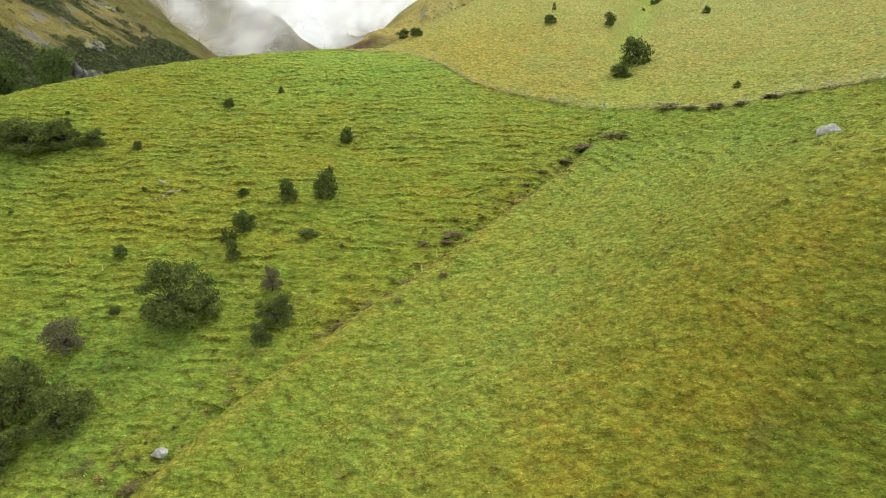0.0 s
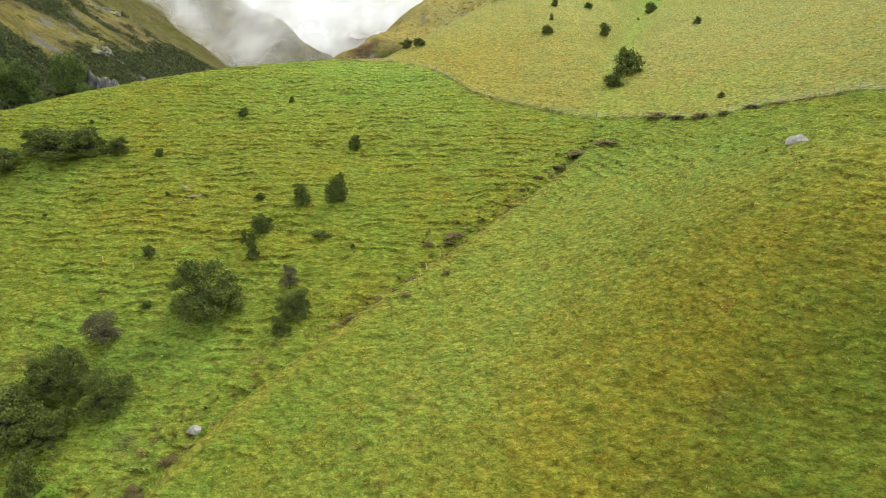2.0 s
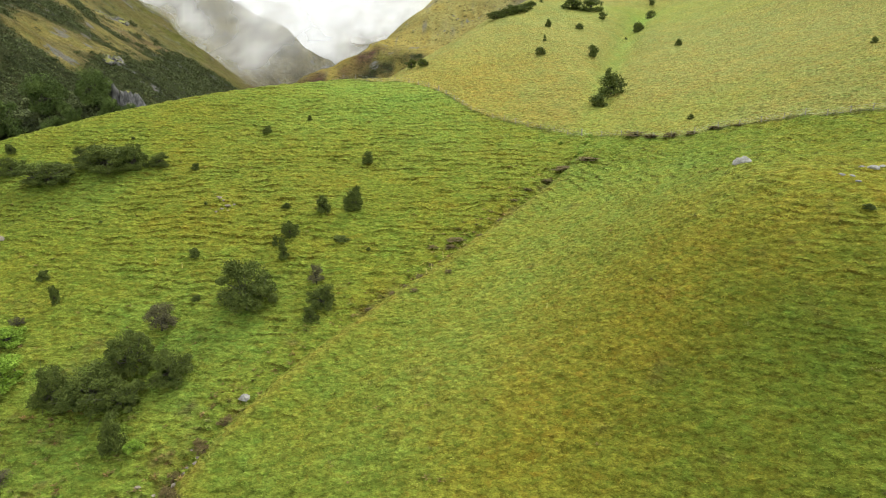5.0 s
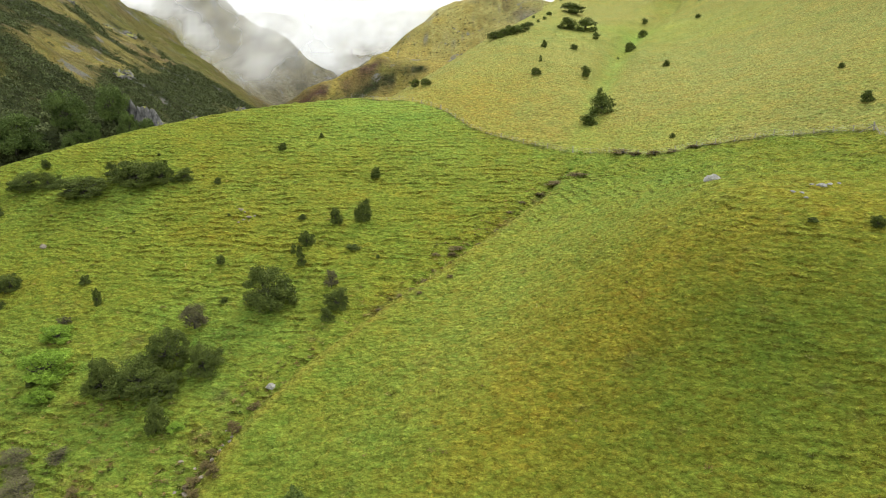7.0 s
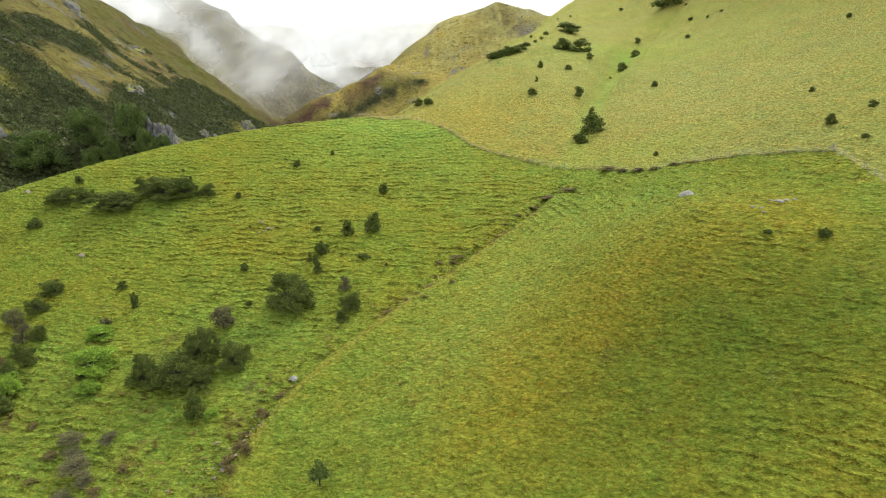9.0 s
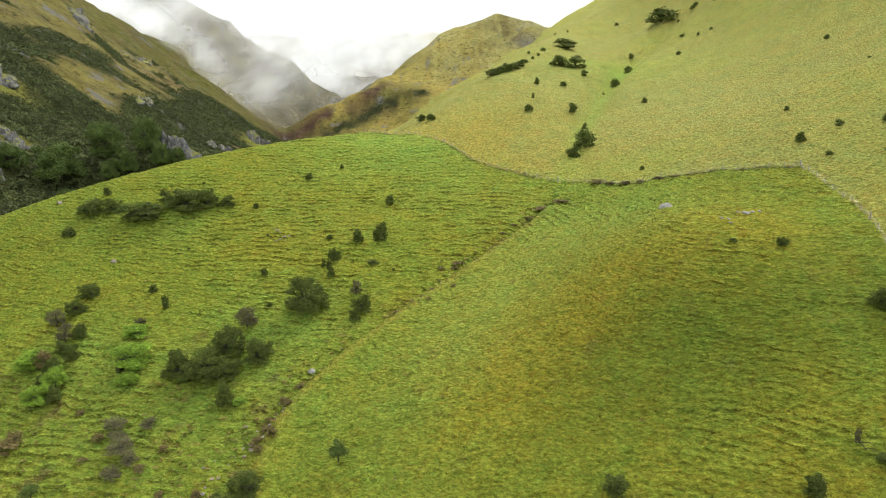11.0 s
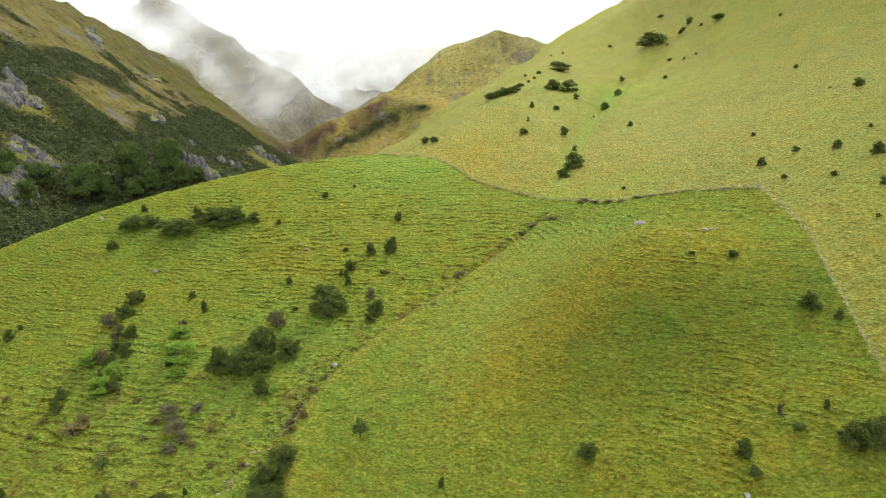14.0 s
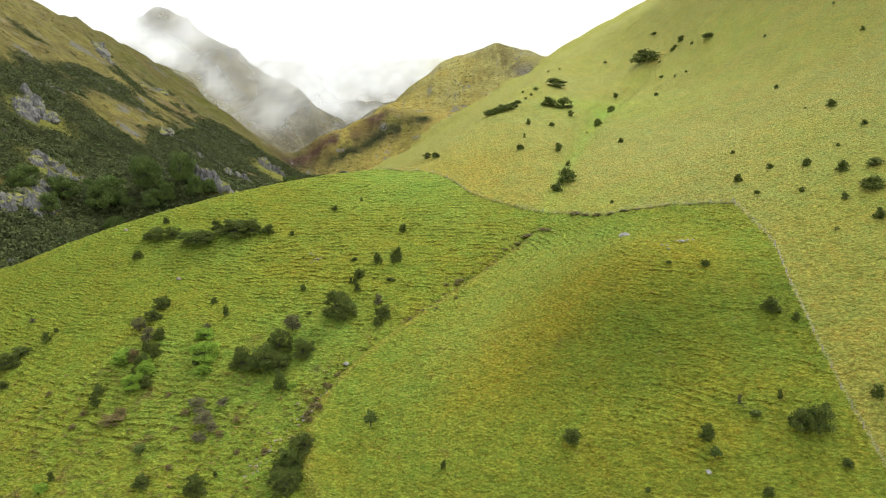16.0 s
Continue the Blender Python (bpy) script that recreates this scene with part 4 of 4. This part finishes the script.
plant(FARB, [(146.6, 347.7, 3.7, 3.0), (140.7, 353.9, 2.3, 1.5), (-10.2, 173.4, 3.7, 2.5), (-6.9, 170.6, 3.7, 2.3), (172.2, 214.9, 1.5, 1.3), (62.8, 211.0, 1.3, 1.3)], "dark low tree high on the far hill", "tree", "trees on the far hill")
plant(WOOD, [(-160, 204, 20, 17), (-147, 218, 17, 19), (-131, 222, 13, 17), (-123, 216, 8, 11), (-117, 219, 7, 8), (-140, 208, 9, 10), (-134, 210, 8, 11), (-176, 198, 15, 13), (-186, 186, 14, 12), (-158, 548, 24, 20), (-150, 190, 9, 9), (-170, 176, 10, 10)],
      "leafy green tree at the mountain's foot", "tree", "trees at the mountain's foot")


# ---- scrub on the mountains ----
def build_scrub():
    rng = np.random.default_rng(31)
    n = 150000
    x, y = rng.uniform(-440, -70, n), 90 + 640 * rng.random(n) ** 1.35
    z = form(x, y)
    others = np.maximum(np.maximum(left_hill(x, y), far_hill(x, y)), right_spur(x, y))
    keep = (bush_mountain(x, y) > others) & (scrub_cover(x, y, z) > 0.12 + 0.75 * rng.random(n))
    x, y = x[keep][:27000], y[keep][:27000]
    # scrub and single bushes on the spurs of the valley's head
    m = 14000
    sx, sy = rng.uniform(-240, 160, m), rng.uniform(700, 1250, m)
    k2 = (scrub_band(sx, sy) > 0.25 + 0.9 * rng.random(m)) | (0.5 * heath_band(sx, sy) > 0.3 + 0.9 * rng.random(m))
    for cx, cy, r in ((10, 1125, 14), (-3, 1077, 9), (-56, 1068, 10), (-21, 1040, 16), (22, 1085, 20), (60, 1110, 26)):
        k2 |= np.exp(-((sx - cx) ** 2 + (sy - cy) ** 2) / (r * r)) > 0.45 + 1.1 * rng.random(m)
    # more of them down the cleft
    bx = rng.uniform(-222, -35, 1700)
    by = np.interp(bx, (-235, -168, -138, -100, -40), (865, 901, 937, 964, 990)) + rng.normal(0, 9, 1700)
    sx, sy, k2 = np.concatenate([sx, bx]), np.concatenate([sy, by]), np.concatenate([k2, scrub_band(bx, by) > 0.55 + 0.5 * rng.random(1700)])
    k2 &= far_hill(sx, sy) < distant(sx, sy) + 8
    x, y = np.concatenate([x, sx[k2]]), np.concatenate([y, sy[k2]])
    z = ground_height(x, y)
    n, tufts = len(x), 28
    wide = (0.9 + 2.2 * rng.random(n) ** 2)[:, None] * (1 + (y[:, None] > 520) * 0.4 - (y[:, None] > 780) * 0.5)
    way = rng.normal(size=(n, tufts, 3))
    way /= np.linalg.norm(way, axis=2)[:, :, None]
    way[:, :, 2] = np.abs(way[:, :, 2])
    c = np.stack([x, y, z], 1)[:, None, :] + way * (wide * rng.uniform(0.6, 1.0, (n, tufts)))[:, :, None]
    a = np.cross(way, rng.normal(size=(n, tufts, 3)))
    a /= np.linalg.norm(a, axis=2)[:, :, None]
    a += 0.5 * rng.normal(size=(n, tufts, 3))
    b = np.cross(way, a) + 0.7 * rng.normal(size=(n, tufts, 3))
    s = (np.sqrt(wide) * rng.uniform(0.13, 0.26, (n, tufts)))[:, :, None]
    tri = np.stack([c - a * s - b * s * 0.5, c + a * s, c - a * s * 0.4 + b * s * 0.9], 2).reshape(-1, 3)
    me = mesh_from("scrub", tri, np.arange(len(tri)).reshape(-1, 3), LEAF_SCRUB, False)
    return tagged(new("scrub", me), "dense dark scrub on the mountain's flank", "scrub", kind="stuff")


build_scrub()


# ---- rocks ----
def rock_mesh(name, seed, mat, size, rough=0.35, cuts=3):
    bm = bmesh.new()
    bmesh.ops.create_icosphere(bm, subdivisions=cuts, radius=1)
    shift = Vector((seed * 7.3, seed * 3.1, seed * 1.7))
    for v in bm.verts:
        d = v.co.normalized()
        r = 1 + rough * noise.noise(d * 1.4 + shift) + rough * 0.6 * noise.noise(d * 3.3 + shift) + rough * 0.3 * noise.noise(d * 8 + shift)
        c = d * r
        # flatten towards a few cleavage planes
        for k in range(6):
            p = Vector((math.sin(seed + k * 2.1), math.cos(seed * 1.3 + k * 1.7), math.sin(k * 2.9 + seed * 0.7))).normalized()
            over = c.dot(p) - 0.70
            if over > 0:
                c -= p * over * 0.8
        v.co = Vector((c.x * size[0], c.y * size[1], c.z * size[2]))
    me = bpy.data.meshes.new(name)
    bm.to_mesh(me)
    bm.free()
    me.polygons.foreach_set("use_smooth", np.full(len(me.polygons), cuts > 2))
    me.materials.append(mat)
    return me


def set_rock(name, x, y, size, seed, mat, label, group="", turn=0, sink=0.25, cuts=3, rough=0.35, tilt=0):
    me = rock_mesh(name, seed, mat, size, rough, cuts)
    ob = new(name, me)
    p = on_ground(x, y)
    ob.matrix_basis = pose(p.x, p.y, p.z - sink * size[2] + 0.3 * size[2], tilt, 0, turn)
    return tagged(ob, label, "rock", group)


set_rock("boulder", 42.9, 71.0, (1.75, 1.0, 0.75), 1, PALE_STONE, "large pale grey boulder in the grass", turn=15)
set_rock("boulder", -25.3, 49.4, (0.75, 0.55, 0.5), 2, PALE_STONE, "pale grey stone beside the gully", turn=40)
set_rock("boulder", 38.8, 3.4, (0.8, 0.45, 0.25), 3, PALE_STONE, "flat pale stone in the grass", turn=70)
set_rock("boulder", -105.5, 113.3, (0.8, 0.6, 0.6), 4, EARTHY_STONE, "small brownish stone near the ridge")
set_rock("boulder", -77.6, 85.3, (0.7, 0.6, 0.5), 5, EARTHY_STONE, "small brownish stone on the slope")
for k, (dx, dy, s) in enumerate([(0, 0, 0.9), (1.6, 0.7, 0.6), (2.9, 0.9, 0.5), (-4.1, -2.6, 0.5), (-5.2, -2.4, 0.45), (-4.4, -4.4, 0.4), (-1.0, 0.6, 0.45)]):
    set_rock("stone", 51.6 + dx, 55.7 + dy, (s, s * 0.6, s * 0.4), 10 + k, PALE_STONE, "weathered pale stone in the golden brow", "stones on the spur", 30 * k, 0.3, 2)
for k, (dx, dy, s) in enumerate([(-2.2, 3.2, 0.5), (-1.4, 2.2, 0.7), (-0.6, 1.4, 0.5), (0.3, 0.2, 0.9), (0.9, -0.6, 0.8), (-0.2, -1.2, 0.6), (1.6, 0.5, 0.6), (-0.9, -2.0, 0.5), (1.1, -1.8, 0.4), (-2.9, 4.0, 0.4)]):
    set_rock("stone", -40.2 + dx, 90.9 + dy, (s * 0.65, s * 0.5, s * 0.35), 30 + k, EARTHY_STONE, "pinkish stone in a bare scar", "stones in the scar", 47 * k, 0.3, 2)
scatter = random.Random(9)
for k in range(34):
    t = k / 33
    cx, cy = -28 - 12.5 * t + scatter.gauss(0, 1.6), 42 - 20 * t + scatter.gauss(0, 2.2)
    s = scatter.uniform(0.18, 0.5)
    set_rock("stone", cx, cy, (s, s * 0.8, s * 0.5), 60 + k, EARTHY_STONE, "pinkish stone on the gully's bare bank", "stones in the gully", 31 * k, 0.2, 2)
def build_crag(x, y, along, up_slope, high, turn, seed, blocks):
    """A broken rock face: several split, upright blocks grown together."""
    pick = random.Random(seed)
    c, s = math.cos(radians(turn)), math.sin(radians(turn))
    base = on_ground(x, y)
    root = tagged(new("crag"), "grey lichened rock crag on the mountainside", "rock", "crags on the mountain")
    root.matrix_basis = Matrix.Translation(base)
    blocks = blocks * 2
    for k in range(blocks):
        t = (k + 0.5) / blocks - 0.5
        dx, dy = t * along + pick.gauss(0, along * 0.06), pick.gauss(0, up_slope * 0.25)
        px, py = x + dx * c - dy * s, y + dx * s + dy * c
        g = on_ground(px, py)
        me = rock_mesh("block", seed + k * 3, ROCK, (along / blocks * pick.uniform(1.1, 2.1), up_slope * pick.uniform(0.4, 0.65), high * pick.uniform(0.35, 0.72)), 0.5, 3)
        me.polygons.foreach_set("use_smooth", np.zeros(len(me.polygons), bool))
        ob = part("block", me, root)
        ob.matrix_basis = Matrix.Translation(g - base) @ pose(0, 0, -0.22 * high, pick.uniform(-14, 4), pick.uniform(-12, 12), turn + pick.uniform(-25, 25))
    return root


for k, (x, y, along, deep, high, turn, blocks) in enumerate([(-256, 303, 46, 12, 15, 118, 6), (-190, 222, 20, 9, 13, 115, 4), (-178, 182, 26, 9, 12, 118, 5), (-124, 230, 19, 10, 20, 20, 3), (-97, 240, 15, 10, 17, 10, 3), (-112, 246, 14, 9, 9, 30, 3),
                                                         (-394, 656, 44, 18, 14, 140, 4), (-356, 690, 40, 14, 10, 150, 4), (-186, 470, 22, 10, 13, 20, 4), (-240, 452, 20, 8, 7, 100, 3), (-160, 262, 16, 8, 8, 40, 3), (-183, 190, 18, 8, 9, 118, 4), (-180, 176, 14, 7, 8, 112, 3), (-178, 163, 14, 7, 9, 110, 3), (-204, 228, 14, 8, 9, 120, 3), (-200, 616, 30, 16, 20, 60, 4)]):
    build_crag(x, y, along, deep, high, turn, 200 + 20 * k, blocks)


# ---- fence ----
def along_fence(step):
    out = []
    for (ax, ay), (bx, by) in zip(FENCE_LINE, FENCE_LINE[1:]):
        n = max(1, round(math.hypot(bx - ax, by - ay) / step))
        out += [(ax + (bx - ax) * k / n, ay + (by - ay) * k / n) for k in range(n)]
    return out + [FENCE_LINE[-1]]


def post_mesh(name, r, h):
    bm = bmesh.new()
    rings = []
    for z, s in ((-0.3, 1.0), (h - 0.04, 0.92), (h, 0.6)):
        rings.append([bm.verts.new((r * s * math.cos(a * math.pi / 3), r * s * math.sin(a * math.pi / 3), z)) for a in range(6)])
    for a, b in zip(rings, rings[1:]):
        for j in range(6):
            bm.faces.new((a[j], a[(j + 1) % 6], b[(j + 1) % 6], b[j]))
    bm.faces.new(rings[-1])
    me = bpy.data.meshes.new(name)
    bm.to_mesh(me)
    bm.free()
    me.materials.append(DEAD_WOOD)
    return me


def post_mesh_of(name, r, h, mat):
    me = post_mesh(name, r, h)
    me.materials[0] = mat
    return me


def build_fence():
    root = tagged(new("fence"), "old post and wire sheep fence along the ridge", "fence")
    slim, stout = post_mesh("post", 0.065, 1.15), post_mesh("strainer_post", 0.13, 1.5)
    tilt = random.Random(3)
    spots = along_fence(3.6)
    tops = []
    for k, (x, y) in enumerate(spots):
        p = on_ground(x, y)
        big = (x, y) in ((74.0, 80.3), (-2, 147.5), (29, 116.5), (70.6, 51))
        ob = part("post", stout if big else slim, root)
        ob.matrix_basis = pose(p.x, p.y, p.z, tilt.gauss(0, 3), tilt.gauss(0, 3), tilt.uniform(0, 60))
        tops.append(p)
    for h in (0.25, 0.5, 0.75, 1.05):
        cu = bpy.data.curves.new("wire", "CURVE")
        cu.dimensions, cu.bevel_depth, cu.bevel_resolution = "3D", 0.008, 0
        sp = cu.splines.new("POLY")
        sp.points.add(len(tops) - 1)
        for q, p in zip(sp.points, tops):
            q.co = (p.x, p.y, p.z + h, 1)
        cu.materials.append(WIRE)
        part("wire", cu, root, "thin galvanised wire")
    for dx, dy in ((-1.6, 1.3), (-0.3, -2.2)):
        a, b = on_ground(74.0, 80.3) + Vector((0, 0, 1.1)), on_ground(74.0 + dx, 80.3 + dy)
        ob = part("stay", post_mesh("stay", 0.06, (a - b).length), root)
        ob.matrix_basis = Matrix.Translation(b) @ (a - b).to_track_quat("Z", "Y").to_matrix().to_4x4()


build_fence()


# ---- dead branch ----
def build_branch():
    rng = np.random.default_rng(77)
    root = tagged(new("fallen_branch"), "dark dead branch lying in the grass", "branch")
    a, b = on_ground(47.0, 12.3), on_ground(48.5, 10.5)
    a.z += 0.5
    b.z += 0.15
    for k in range(4):
        s, e = a.lerp(b, k * 0.22), a.lerp(b, min(1, 0.45 + k * 0.2)) + Vector((rng.normal(0, 0.3), rng.normal(0, 0.3), abs(rng.normal(0, 0.3))))
        ob = part("limb", post_mesh_of("limb", 0.06 - 0.01 * k, (e - s).length, BARK), root)
        ob.matrix_basis = Matrix.Translation(s) @ (e - s).to_track_quat("Z", "Y").to_matrix().to_4x4()


build_branch()


# ---- mullein stalks ----
def build_mullein(x, y, h):
    root = tagged(new("mullein"), "tall pale yellow mullein stalk in the grass", "flower", "mullein stalks")
    root.matrix_basis = pose(*on_ground(x, y), 3, -2, x * 40)
    part("stem", post_mesh_of("stem", 0.03, h * 0.6, LEAF_PALE), root)
    head = part("flower_head", post_mesh_of("flower_head", 0.075, h * 0.55, STRAW), root)
    head.location.z = h * 0.5


STRAW = plain_material("yellow_flowers", (0.30, 0.27, 0.06), (0.55, 0.50, 0.16), 14.0)
for x, y, h in [(-0.7, 72.0, 1.40), (-2.4, 68.8, 1.18), (-3.2, 68.5, 0.84), (-41.8, 73.9, 1.08), (-46.7, 75.8, 0.92), (12.0, 51.7, 0.52)]:
    build_mullein(x, y, h)


# ---- mist on the mountains ----
def mist_sheet(x0, x1, z0, z1, y0, lean, seed, shape):
    nx, nz = 110, 60
    u, v = np.meshgrid(np.linspace(0, 1, nx), np.linspace(0, 1, nz))
    u, v = u.ravel(), v.ravel()
    x, z = x0 + (x1 - x0) * u, z0 + (z1 - z0) * v
    y = y0 + lean * (z - z0) + 25 * fractal(x, z, 160, 2, seed)
    soft = np.clip(np.minimum(np.minimum(u, 1 - u) / 0.14, np.minimum(v, 1 - v) / 0.14), 0, 1)
    thick = shape(x, z) + 0.40 * fractal(x, z * 1.3, 110, 6, seed + 3)
    thick = np.minimum(0.06 * np.logaddexp(0, thick / 0.06), 1)
    me = mesh_from("mist_bank", np.stack([x, y, z], 1), lattice_faces(nx, nz), MIST)
    layer = me.attributes.new("thickness", "FLOAT", "POINT")
    layer.data.foreach_set("value", np.maximum(thick * soft * soft * (3 - 2 * soft), 0.012).astype(np.float32))
    return tagged(new("mist_bank", me), "drifting white mist on the mountain", "mist", "mist banks", "structure")


def patch(cx, cz, rx, rz, h):
    return lambda x, z: h * np.exp(-((x - cx) / rx) ** 2 - ((z - cz) / rz) ** 2)


def hanging(x, z):
    """Cloud on the mountain's shoulder and a bright bank trailing down its flank."""
    trail = np.exp(-((z - 138 + 0.523 * (x + 363)) / 40) ** 2) * np.clip((-345 - x) / 70, 0, 1)
    top = np.clip((z - 250 - 0.35 * (x + 560)) / 60, 0, 1) * np.clip((-500 - x) / 60, 0, 1)
    return -0.14 + 0.85 * trail + 1.1 * top + 0.6 * np.clip((z - 330) / 80, 0, 1)


mist_sheet(-1500, -150, 40, 620, 1040, 0.25, 201, hanging)
mist_sheet(-1500, 290, 30, 660, 1145, 0.25, 211, lambda x, z: 0.13 + 0.40 * patch(-600, 200, 150, 90, 1.0)(x, z) + 0.5 * np.clip((z - 380) / 100, 0, 1))
mist_sheet(-1000, 700, 60, 720, 2250, 0.1, 221, lambda x, z: 0.55 + 0.40 * np.clip((z - 260) / 140, 0, 1) + 0.4 * np.exp(-((x + 420) / 120) ** 2))
mist_sheet(-900, 800, 80, 720, 2390, 0.1, 231, lambda x, z: 0.35 + 0.6 * np.clip((z - 300) / 120, 0, 1) + 0.3 * np.exp(-((x - 20) / 150) ** 2))
mist_sheet(120, 900, 150, 560, 1420, 0.1, 241, lambda x, z: 0.45 + 0.6 * np.clip((z - 215) / 60, 0, 1))
